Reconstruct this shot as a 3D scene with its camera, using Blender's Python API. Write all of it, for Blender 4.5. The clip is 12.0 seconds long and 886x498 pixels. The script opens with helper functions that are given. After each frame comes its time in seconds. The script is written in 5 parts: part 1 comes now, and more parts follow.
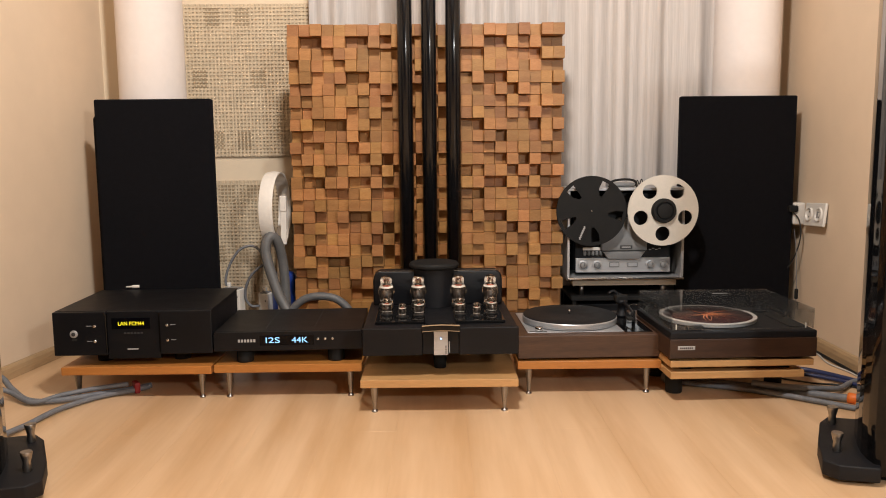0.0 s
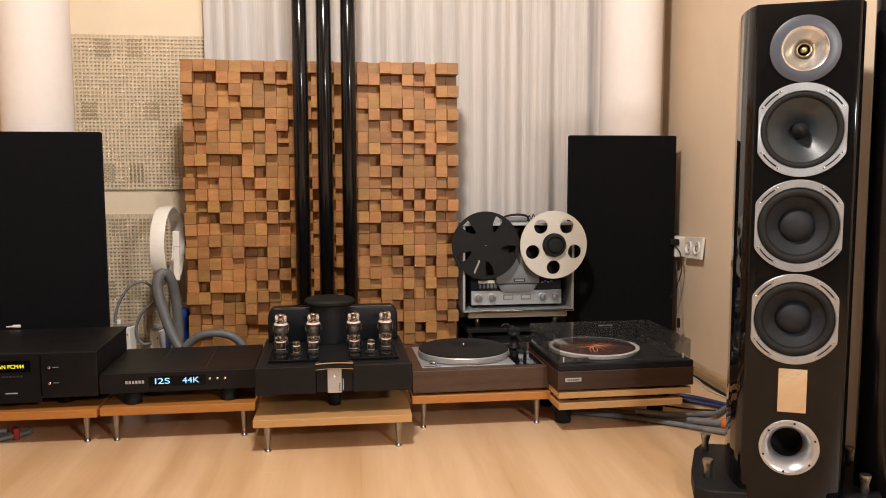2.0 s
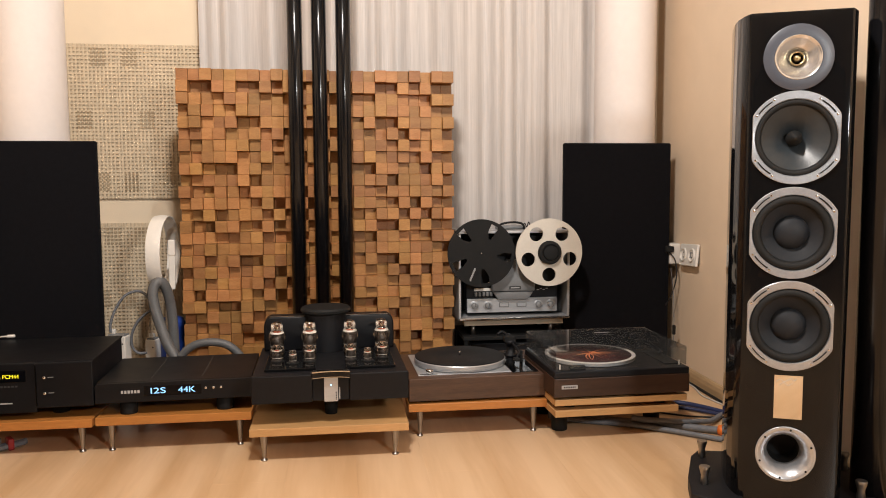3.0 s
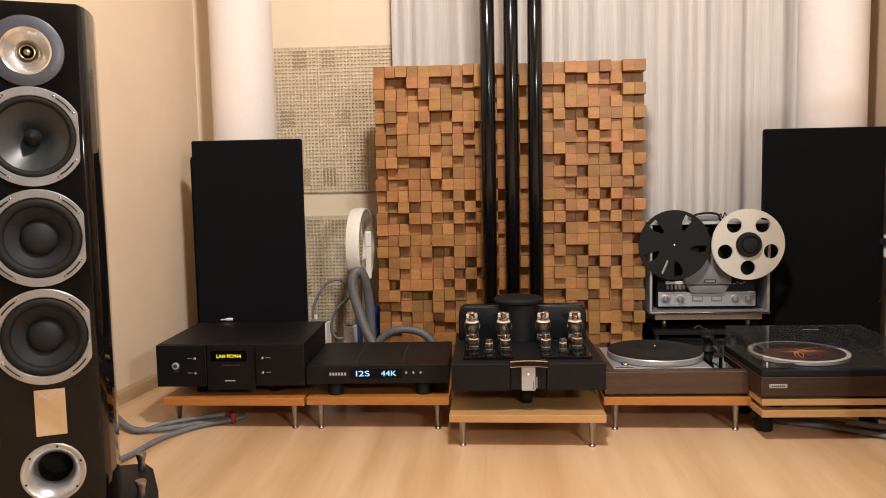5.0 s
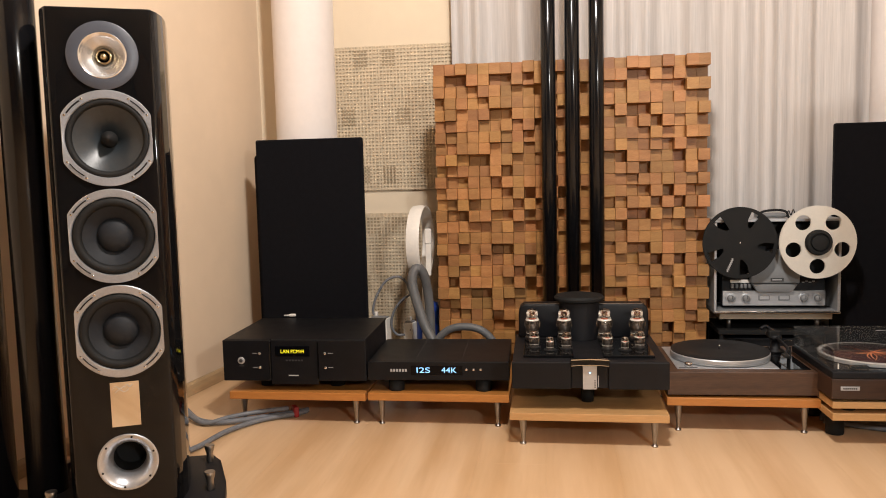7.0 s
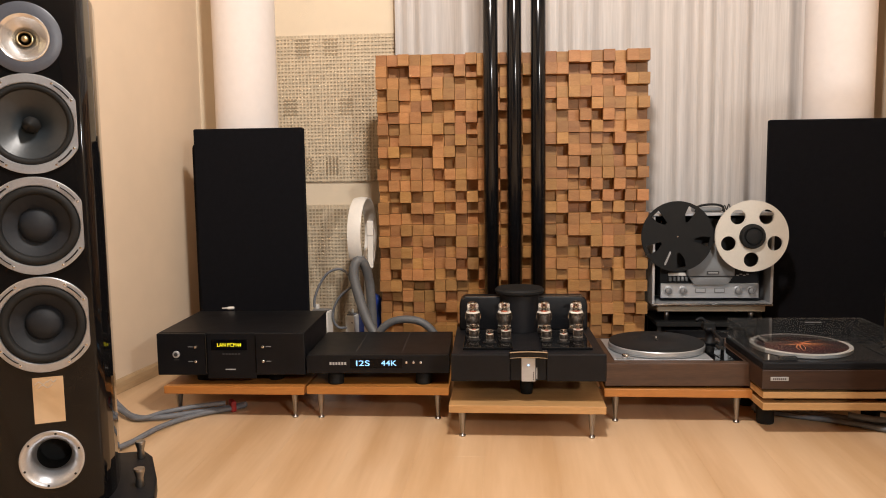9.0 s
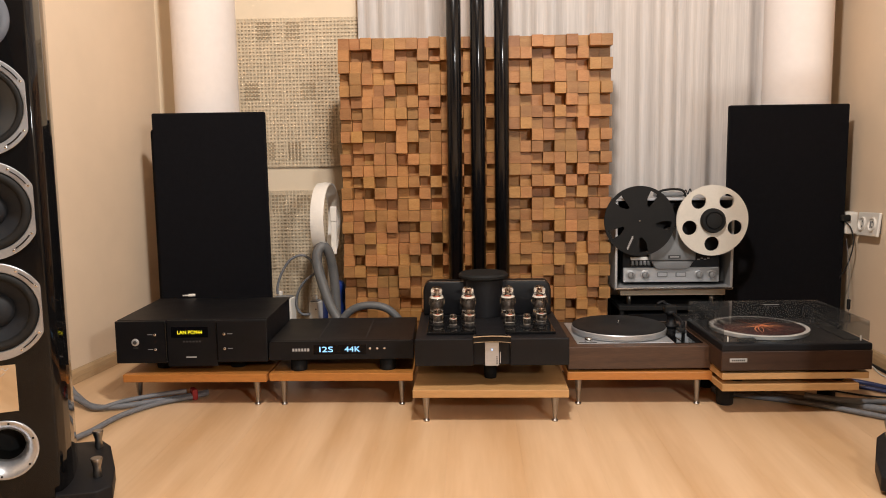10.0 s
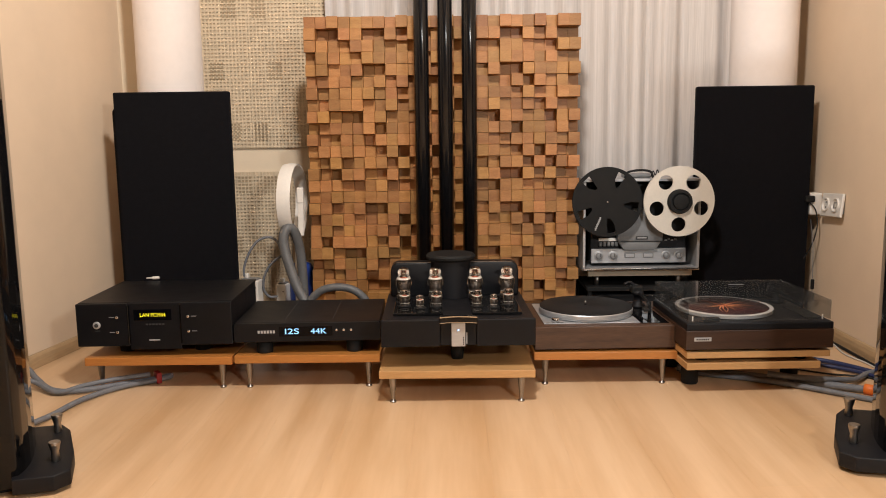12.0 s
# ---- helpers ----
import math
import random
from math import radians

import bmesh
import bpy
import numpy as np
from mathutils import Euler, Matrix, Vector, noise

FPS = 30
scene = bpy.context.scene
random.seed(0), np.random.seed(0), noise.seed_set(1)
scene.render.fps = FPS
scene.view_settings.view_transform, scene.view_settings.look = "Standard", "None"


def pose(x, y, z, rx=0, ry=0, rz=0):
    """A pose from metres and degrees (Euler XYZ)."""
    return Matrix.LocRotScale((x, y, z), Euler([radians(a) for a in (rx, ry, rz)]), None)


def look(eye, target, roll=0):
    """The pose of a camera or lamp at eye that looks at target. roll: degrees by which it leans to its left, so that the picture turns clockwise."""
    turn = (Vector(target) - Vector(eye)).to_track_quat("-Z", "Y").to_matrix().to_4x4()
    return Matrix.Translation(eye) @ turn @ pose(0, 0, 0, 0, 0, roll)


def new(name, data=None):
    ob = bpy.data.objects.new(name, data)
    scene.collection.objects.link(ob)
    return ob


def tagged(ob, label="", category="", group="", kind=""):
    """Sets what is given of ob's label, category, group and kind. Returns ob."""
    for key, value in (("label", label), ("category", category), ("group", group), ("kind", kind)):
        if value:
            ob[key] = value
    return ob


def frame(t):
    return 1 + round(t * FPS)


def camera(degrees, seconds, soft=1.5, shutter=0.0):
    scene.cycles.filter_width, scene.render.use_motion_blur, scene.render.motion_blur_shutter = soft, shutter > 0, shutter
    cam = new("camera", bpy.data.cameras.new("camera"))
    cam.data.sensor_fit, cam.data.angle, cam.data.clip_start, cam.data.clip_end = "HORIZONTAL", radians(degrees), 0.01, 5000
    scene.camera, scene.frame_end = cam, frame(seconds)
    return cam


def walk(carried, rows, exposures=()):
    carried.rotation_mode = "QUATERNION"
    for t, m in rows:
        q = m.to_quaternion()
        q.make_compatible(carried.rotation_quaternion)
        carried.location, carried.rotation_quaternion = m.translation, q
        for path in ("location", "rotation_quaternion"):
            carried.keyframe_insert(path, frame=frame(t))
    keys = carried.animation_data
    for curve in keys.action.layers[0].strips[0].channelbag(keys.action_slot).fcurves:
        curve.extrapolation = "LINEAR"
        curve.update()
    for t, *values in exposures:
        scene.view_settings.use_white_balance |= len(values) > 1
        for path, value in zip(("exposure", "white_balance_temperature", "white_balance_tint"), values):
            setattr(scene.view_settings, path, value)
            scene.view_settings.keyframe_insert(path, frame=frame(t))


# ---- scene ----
cam = camera(59.2, 12.0, soft=1.0)
PATH = [
    (0, (0.728, -0.152, 0.753), (0.743, 1.833, 0.504), -0.5),
    (0.5, (0.739, -0.165, 0.767), (0.786, 1.821, 0.533), -0.3),
    (1, (0.761, -0.175, 0.78), (0.891, 1.81, 0.565), -0.1),
    (1.5, (0.776, -0.184, 0.791), (0.977, 1.795, 0.588), -0.1),
    (2, (0.777, -0.189, 0.799), (1.021, 1.787, 0.608), -0.1),
    (2.5, (0.776, -0.191, 0.801), (1.038, 1.784, 0.624), -0.2),
    (2.7, (0.777, -0.191, 0.802), (1.041, 1.784, 0.628), -0.2),
    (4.3, (0.690, -0.196, 0.794), (0.727, 1.797, 0.622), -1.0),
    (4.5, (0.679, -0.196, 0.793), (0.647, 1.797, 0.619), -1.0),
    (5, (0.657, -0.199, 0.794), (0.512, 1.788, 0.611), -1.1),
    (5.5, (0.647, -0.202, 0.798), (0.424, 1.776, 0.608), -1.2),
    (6, (0.642, -0.205, 0.798), (0.373, 1.768, 0.61), -1.3),
    (6.5, (0.642, -0.206, 0.798), (0.354, 1.764, 0.61), -1.4),
    (8.3, (0.651, -0.201, 0.801), (0.412, 1.776, 0.605), -1.0),
    (8.5, (0.653, -0.199, 0.802), (0.437, 1.779, 0.601), -0.9),
    (9, (0.673, -0.189, 0.794), (0.512, 1.793, 0.585), -0.8),
    (9.5, (0.676, -0.183, 0.786), (0.569, 1.801, 0.561), -0.8),
    (10, (0.685, -0.18, 0.785), (0.607, 1.804, 0.543), -0.8),
    (10.5, (0.693, -0.176, 0.783), (0.641, 1.807, 0.525), -0.8),
    (11, (0.697, -0.174, 0.776), (0.665, 1.808, 0.51), -0.9),
    (11.5, (0.703, -0.171, 0.774), (0.683, 1.81, 0.498), -0.9),
    (12, (0.711, -0.167, 0.771), (0.696, 1.813, 0.489), -0.7),
]
walk(cam, [(t, look(eye, target, roll)) for t, eye, target, roll in PATH])

# ---------------------------------------------------------------- light
world = bpy.data.worlds.new("world")
scene.world = world
world.use_nodes = True
world.node_tree.nodes["Background"].inputs[0].default_value = (0.01, 0.009, 0.008, 1)
world.node_tree.nodes["Background"].inputs[1].default_value = 0.3


def area_light(name, eye, target, size, watts, colour):
    data = bpy.data.lights.new(name, "AREA")
    data.shape, data.size, data.energy, data.color = "DISK", size, watts, colour
    ob = new(name, data)
    ob.matrix_world = look(eye, target)
    return ob


# a shaded ceiling lamp that shines downwards, and a cooler floor lamp behind the camera
bulb = bpy.data.lights.new("ceiling_light", "SPOT")
bulb.spot_size, bulb.spot_blend = radians(168), 0.2
bulb.energy, bulb.shadow_soft_size, bulb.color = 194.0, 0.10, (1.0, 0.93, 0.87)
new("ceiling_light", bulb).location = (0.73, 0.95, 2.38)
area_light("floor_lamp_light", (1.93, -1.00, 1.48), (0.75, 2.4, 0.8), 0.20, 32.0, (0.98, 1.0, 0.99))

# ---------------------------------------------------------------- materials
def material(name, base, rough=0.5, metal=0.0, vary=0.0, scale=12.0, second=None, bump=0.0, bump_scale=200.0,
             coat=0.0, stretch=(1, 1, 1), by_object=0.0, sheen=0.0, spec=0.5, rough_vary=0.0, fine_part=0.45, in_room=False):
    """A surface with colour changes at two scales, fine relief and uneven gloss, in metres of the thing or of the room."""
    m = bpy.data.materials.new(name)
    m.use_nodes = True
    t, b = m.node_tree, m.node_tree.nodes["Principled BSDF"]
    n, link = t.nodes, t.links.new
    b.inputs["Roughness"].default_value = rough
    b.inputs["Metallic"].default_value = metal
    b.inputs["Coat Weight"].default_value = coat
    b.inputs["Coat Roughness"].default_value = 0.04
    b.inputs["Sheen Weight"].default_value = sheen
    b.inputs["Specular IOR Level"].default_value = spec
    b.inputs["Base Color"].default_value = (*base, 1)
    co = n.new("ShaderNodeTexCoord")
    mp = n.new("ShaderNodeMapping")
    mp.inputs["Scale"].default_value = stretch
    link(n.new("ShaderNodeNewGeometry").outputs["Position"] if in_room else co.outputs["Object"], mp.inputs["Vector"])
    where = mp.outputs["Vector"]
    if by_object:
        info = n.new("ShaderNodeObjectInfo")
        away = n.new("ShaderNodeVectorMath")
        away.operation = "MULTIPLY_ADD"
        spread = n.new("ShaderNodeCombineXYZ")
        times = n.new("ShaderNodeMath")
        times.operation = "MULTIPLY"
        times.inputs[1].default_value = 37.0
        link(info.outputs["Random"], times.inputs[0])
        for k in range(3):
            link(times.outputs[0], spread.inputs[k])
        link(where, away.inputs[0])
        away.inputs[1].default_value = (1, 1, 1)
        link(spread.outputs[0], away.inputs[2])
        where = where if in_room else away.outputs[0]
    colour = None
    if vary or second:
        second = second or tuple(max(0.0, c * (1 - vary)) for c in base)
        big, fine = n.new("ShaderNodeTexNoise"), n.new("ShaderNodeTexNoise")
        for tex, s, d in ((big, scale, 3.0), (fine, scale * 9, 5.0)):
            tex.inputs["Scale"].default_value, tex.inputs["Detail"].default_value = s, d
            link(where, tex.inputs["Vector"])
        both = n.new("ShaderNodeMath")
        both.operation = "MULTIPLY_ADD"
        both.inputs[1].default_value = fine_part
        link(fine.outputs["Fac"], both.inputs[0])
        half = n.new("ShaderNodeMath")
        half.operation = "MULTIPLY"
        half.inputs[1].default_value = 1 - fine_part
        link(big.outputs["Fac"], half.inputs[0])
        link(half.outputs[0], both.inputs[2])
        ramp = n.new("ShaderNodeValToRGB")
        ramp.color_ramp.elements[0].position, ramp.color_ramp.elements[1].position = 0.36, 0.64
        ramp.color_ramp.elements[0].color, ramp.color_ramp.elements[1].color = (*second, 1), (*base, 1)
        link(both.outputs[0], ramp.inputs["Fac"])
        colour = ramp.outputs["Color"]
        if rough_vary:
            rr = n.new("ShaderNodeMapRange")
            rr.inputs["To Min"].default_value, rr.inputs["To Max"].default_value = rough - rough_vary, rough + rough_vary
            link(big.outputs["Fac"], rr.inputs["Value"])
            link(rr.outputs[0], b.inputs["Roughness"])
    if by_object and colour:
        hsv = n.new("ShaderNodeHueSaturation")
        for sock, lo, hi in (("Value", 1 - by_object, 1 + by_object * 0.6), ("Hue", 0.5 - by_object * 0.026, 0.5 + by_object * 0.030)):
            mr = n.new("ShaderNodeMapRange")
            mr.inputs["To Min"].default_value, mr.inputs["To Max"].default_value = lo, hi
            if sock == "Hue":
                wob = n.new("ShaderNodeMath")
                wob.operation = "FRACT"
                link(times.outputs[0], wob.inputs[0])
                link(wob.outputs[0], mr.inputs["Value"])
            else:
                link(info.outputs["Random"], mr.inputs["Value"])
            link(mr.outputs[0], hsv.inputs[sock])
        link(colour, hsv.inputs["Color"])
        colour = hsv.outputs["Color"]
    if colour:
        link(colour, b.inputs["Base Color"])
    if bump:
        tex, bm_ = n.new("ShaderNodeTexNoise"), n.new("ShaderNodeBump")
        tex.inputs["Scale"].default_value, tex.inputs["Detail"].default_value = bump_scale, 4.0
        link(where, tex.inputs["Vector"])
        bm_.inputs["Strength"].default_value, bm_.inputs["Distance"].default_value = bump, 0.002
        link(tex.outputs["Fac"], bm_.inputs["Height"])
        link(bm_.outputs["Normal"], b.inputs["Normal"])
    return m


def glow(name, colour, strength):
    m = bpy.data.materials.new(name)
    m.use_nodes = True
    b = m.node_tree.nodes["Principled BSDF"]
    b.inputs["Base Color"].default_value = (*[c * 0.2 for c in colour], 1)
    b.inputs["Emission Color"].default_value = (*colour, 1)
    b.inputs["Emission Strength"].default_value = strength
    return m


def clear(name, tint=(1, 1, 1), rough=0.0, ior=1.45):
    m = bpy.data.materials.new(name)
    m.use_nodes = True
    b = m.node_tree.nodes["Principled BSDF"]
    b.inputs["Base Color"].default_value = (*tint, 1)
    b.inputs["Transmission Weight"].default_value = 1.0
    b.inputs["Roughness"].default_value = rough
    b.inputs["IOR"].default_value = ior
    return m


PAINT = material("wall paint, warm cream", (0.76, 0.60, 0.44), 0.75, vary=0.05, scale=1.3, bump=0.25, bump_scale=260)
# side wall cream dimmed for the unseen rear wall, so less light bounces back
PAINT_REAR = material("unseen rear wall, dark to limit bounce", (0.26, 0.20, 0.15), 0.75, vary=0.1, scale=1.3)
PAINT_BACK = material("wall paint, pale cream", (0.79, 0.66, 0.49), 0.75, vary=0.05, scale=1.3, bump=0.25, bump_scale=260)
CEILING = material("ceiling paint", (0.72, 0.70, 0.66), 0.8, vary=0.03, scale=1.0)
LAMINATE = material("beech laminate", (0.69, 0.475, 0.29), 0.30, second=(0.56, 0.35, 0.185), scale=2.4, stretch=(4.0, 0.30, 1), fine_part=0.16, in_room=True,
                    by_object=0.025, bump=0.05, bump_scale=90, rough_vary=0.05)
SKIRT = material("beech baseboard foil", (0.46, 0.31, 0.17), 0.45, vary=0.25, scale=3, stretch=(4, 0.6, 4))
CURTAIN = material("curtain cloth", (0.66, 0.615, 0.585), 0.9, second=(0.50, 0.465, 0.44), scale=4.0, stretch=(11, 1, 0.18), bump=0.3, bump_scale=700, sheen=0.15)
BLOCK = material("alder block", (0.41, 0.198, 0.067), 0.5, second=(0.30, 0.130, 0.036), scale=9, stretch=(1.2, 1.0, 5.5), by_object=0.30, bump=0.08, bump_scale=300)
BACKBOARD = material("plywood back board", (0.38, 0.22, 0.10), 0.6, vary=0.3, scale=6, stretch=(1, 1, 5))
MAT_YARN = material("woven beige yarn", (0.72, 0.59, 0.42), 0.9, vary=0.25, scale=30, bump=0.5, bump_scale=900)
MAT_BACK = material("mat backing", (0.66, 0.53, 0.37), 0.9, vary=0.15, scale=20)
MAT_DARK = material("dark woven patch", (0.40, 0.31, 0.20), 0.9, vary=0.2, scale=20)
FELT = material("black stretched fabric", (0.0072, 0.0072, 0.0092), 0.95, vary=0.3, scale=50, bump=0.4, bump_scale=1500, sheen=0.01, spec=0.08)
WHITE_CLOTH = material("white fabric cover", (0.80, 0.735, 0.70), 0.85, vary=0.05, scale=4, bump=0.2, bump_scale=500, sheen=0.1)
LACQUER = material("black piano lacquer", (0.005, 0.005, 0.0055), 0.05, spec=0.30, vary=0.2, scale=3, coat=0.0, rough_vary=0.01)
PIPE_BLACK = material("glossy black tube", (0.006, 0.006, 0.007), 0.14, spec=0.35, vary=0.2, scale=4, coat=0.0, rough_vary=0.03)
SATIN = material("black anodised aluminium", (0.0056, 0.0058, 0.0074), 0.45, spec=0.25, vary=0.3, scale=14, bump=0.06, bump_scale=900, rough_vary=0.06)
POWDER = material("black powder coat", (0.0065, 0.0068, 0.0088), 0.52, spec=0.28, vary=0.25, scale=25, bump=0.12, bump_scale=1200, rough_vary=0.06)
RUBBER = material("black rubber", (0.008, 0.008, 0.008), 0.7, spec=0.3, vary=0.25, scale=30)
DARK_GLASS = material("dark display glass", (0.003, 0.003, 0.004), 0.12, spec=0.15, coat=0.0, vary=0.1, scale=5)
SILVER = material("brushed aluminium", (0.52, 0.535, 0.555), 0.36, 0.55, vary=0.12, scale=20, stretch=(1, 1, 12), rough_vary=0.06)
CAST = material("cast silver frame", (0.52, 0.54, 0.575), 0.30, 0.75, vary=0.15, scale=30, bump=0.1, bump_scale=600)
CHROME = material("polished steel", (0.68, 0.68, 0.68), 0.16, 1.0, vary=0.05, scale=10)
STEEL = material("satin steel leg", (0.38, 0.36, 0.34), 0.36, 1.0, vary=0.2, scale=30, rough_vary=0.08)
HORN = material("satin aluminium horn", (0.72, 0.71, 0.70), 0.22, 0.85, vary=0.08, scale=20)
MIRROR = material("mirror polished plate", (0.80, 0.79, 0.77), 0.03, 1.0, vary=0.04, scale=6)
BRASS = material("brass", (0.48, 0.39, 0.24), 0.25, 1.0, vary=0.15, scale=40)
GREY_PLASTIC = material("grey plastic", (0.20, 0.205, 0.21), 0.45, vary=0.12, scale=20, bump=0.08, bump_scale=700)
GREY_RING = material("grey lacquered ring", (0.058, 0.064, 0.082), 0.4, vary=0.1, scale=20)
CONE = material("coated paper cone", (0.013, 0.015, 0.019), 0.62, spec=0.28, vary=0.25, scale=20, bump=0.2, bump_scale=600)
MID_CONE = material("grey green midrange cone", (0.024, 0.030, 0.035), 0.34, spec=0.45, vary=0.2, scale=15, bump=0.1, bump_scale=500)
SHELF_WOOD = material("orange beech board", (0.48, 0.195, 0.045), 0.4, second=(0.39, 0.145, 0.032), scale=5, stretch=(0.7, 6, 6), by_object=0.06, bump=0.05, bump_scale=150)
RACK_TOP = material("pale grey birch board", (0.42, 0.35, 0.26), 0.45, second=(0.34, 0.28, 0.20), scale=5, stretch=(0.7, 6, 6), bump=0.05, bump_scale=150)
SHELF_PALE = material("pale beech board", (0.53, 0.305, 0.13), 0.4, second=(0.43, 0.235, 0.09), scale=5, stretch=(0.7, 6, 6), bump=0.05, bump_scale=150)
WALNUT = material("dark walnut veneer", (0.088, 0.044, 0.024), 0.45, second=(0.040, 0.019, 0.011), scale=4, stretch=(0.8, 7, 11), bump=0.1, bump_scale=250)
ROSEWOOD = material("very dark rosewood foil", (0.052, 0.025, 0.014), 0.4, second=(0.028, 0.013, 0.008), scale=4, stretch=(0.8, 7, 11), bump=0.06, bump_scale=250)
WHITE_PLASTIC = material("white plastic", (0.74, 0.71, 0.66), 0.4, vary=0.06, scale=15)
IVORY = material("ivory painted reel", (0.66, 0.615, 0.54), 0.4, 0.1, vary=0.07, scale=15)
BLUE_PLASTIC = material("blue plastic", (0.012, 0.045, 0.26), 0.4, vary=0.2, scale=20)
CABLE_GREY = material("grey cable sleeve", (0.17, 0.18, 0.20), 0.6, vary=0.25, scale=40, bump=0.3, bump_scale=900)
CABLE_DARK = material("dark grey hose", (0.12, 0.122, 0.125), 0.5, vary=0.25, scale=30, bump=0.2, bump_scale=700)
CABLE_BLUE = material("blue cable", (0.02, 0.03, 0.10), 0.45, vary=0.2, scale=40)
CABLE_BLACK = material("black cable", (0.012, 0.012, 0.012), 0.5, vary=0.2, scale=40)
CABLE_WHITE = material("white cable", (0.6, 0.57, 0.52), 0.5, vary=0.1, scale=40)
RED = material("red plastic clip", (0.30, 0.012, 0.015), 0.45, vary=0.15, scale=40)
ORANGE = material("orange tape", (0.75, 0.17, 0.02), 0.5, vary=0.1, scale=40)
PRINT = material("pale grey print", (0.42, 0.42, 0.42), 0.6, vary=0.1, scale=60)
PRINT_DARK = material("dark print", (0.04, 0.04, 0.04), 0.6, vary=0.1, scale=60)
VINYL_MAT = material("black rubber platter mat", (0.010, 0.010, 0.011), 0.6, spec=0.3, vary=0.2, scale=30, bump=0.1, bump_scale=500)
DISC_WHITE = material("white record rim", (0.72, 0.69, 0.66), 0.25, vary=0.05, scale=20, coat=0.4)
DISC_ART = material("dark red record art", (0.060, 0.007, 0.006), 0.45, second=(0.006, 0.004, 0.006), scale=14, spec=0.2)
DISC_FLAME = material("orange record art", (0.85, 0.38, 0.14), 0.35, second=(0.60, 0.10, 0.03), scale=25)
TUBE_GLASS = clear("clear valve glass", (0.95, 0.89, 0.82))


def thin_sheet(name, tint, rough, dust):
    """A thin clear sheet: light goes straight through, with gloss that grows at a slant and a little dust."""
    m = bpy.data.materials.new(name)
    m.use_nodes = True
    t = m.node_tree
    t.nodes.remove(t.nodes["Principled BSDF"])
    clear_part, gloss, film = (t.nodes.new("ShaderNodeBsdf" + kind) for kind in ("Transparent", "Glossy", "Diffuse"))
    clear_part.inputs["Color"].default_value = (*tint, 1)
    gloss.inputs["Roughness"].default_value = rough
    gloss.inputs["Color"].default_value = (0.8, 0.8, 0.8, 1)
    film.inputs["Color"].default_value = (0.6, 0.6, 0.6, 1)
    slant = t.nodes.new("ShaderNodeFresnel")
    slant.inputs["IOR"].default_value = 1.4
    first, second = t.nodes.new("ShaderNodeMixShader"), t.nodes.new("ShaderNodeMixShader")
    first.inputs[0].default_value = dust
    t.links.new(clear_part.outputs[0], first.inputs[1])
    t.links.new(film.outputs[0], first.inputs[2])
    part_of = t.nodes.new("ShaderNodeMath")
    part_of.operation = "MULTIPLY"
    part_of.inputs[1].default_value = 0.6
    t.links.new(slant.outputs[0], part_of.inputs[0])
    t.links.new(part_of.outputs[0], second.inputs[0])
    t.links.new(first.outputs[0], second.inputs[1])
    t.links.new(gloss.outputs[0], second.inputs[2])
    t.links.new(second.outputs[0], t.nodes["Material Output"].inputs["Surface"])
    return m


ACRYLIC = thin_sheet("smoky clear acrylic", (0.97, 0.97, 0.96), 0.03, 0.016)
GETTER = material("silver getter", (0.55, 0.50, 0.46), 0.15, 1.0, vary=0.2, scale=60)
ANODE = material("grey valve anode", (0.045, 0.036, 0.032), 0.3, 0.3, vary=0.2, scale=60)
MICA = material("pale mica", (0.62, 0.58, 0.54), 0.4, vary=0.1, scale=60)
HEATER = glow("glowing heater", (1.0, 0.16, 0.05), 0.12)
YELLOW_GLOW = glow("yellow display", (0.95, 0.80, 0.02), 1.3)
BLUE_GLOW = glow("blue white display", (0.30, 0.62, 1.0), 1.5)
LED_BLUE = glow("blue lamp", (0.35, 0.6, 1.0), 3.0)


# ---------------------------------------------------------------- mesh helpers
def box_bm(sx, sy, sz, at=(0, 0, 0), bevel=0.0, segments=2, bm=None):
    """A box with its centre at at, added to bm."""
    own = bmesh.new()
    bmesh.ops.create_cube(own, size=1)
    bmesh.ops.scale(own, vec=(sx, sy, sz), verts=own.verts)
    if bevel:
        bmesh.ops.bevel(own, geom=own.edges[:], offset=bevel, segments=segments, affect="EDGES", profile=0.5)
    bmesh.ops.translate(own, vec=at, verts=own.verts)
    return join(bm, own)


def join(bm, own):
    if bm is None:
        return own
    me = bpy.data.meshes.new("joined")
    own.to_mesh(me)
    own.free()
    bm.from_mesh(me)
    bpy.data.meshes.remove(me)
    return bm


def lathe_bm(profile, steps=40, turn=None, bm=None, close=False):
    """A turned body about z from (radius, height) pairs; turn is a matrix laid on it."""
    own = bmesh.new()
    rings = []
    for r, z in profile:
        if r < 1e-6:
            rings.append([own.verts.new((0, 0, z))])
        else:
            rings.append([own.verts.new((r * math.cos(2 * math.pi * k / steps), r * math.sin(2 * math.pi * k / steps), z)) for k in range(steps)])
    pairs = list(zip(rings, rings[1:])) + ([(rings[-1], rings[0])] if close else [])
    for a, b in pairs:
        for k in range(steps):
            j = (k + 1) % steps
            ring = [a[k % len(a)], a[j % len(a)], b[j % len(b)], b[k % len(b)]]
            ring = list(dict.fromkeys(ring))
            if len(ring) > 2:
                own.faces.new(ring)
    bmesh.ops.recalc_face_normals(own, faces=own.faces)
    if turn is not None:
        bmesh.ops.transform(own, matrix=turn, verts=own.verts)
    for f in own.faces:
        f.smooth = True
    return join(bm, own)


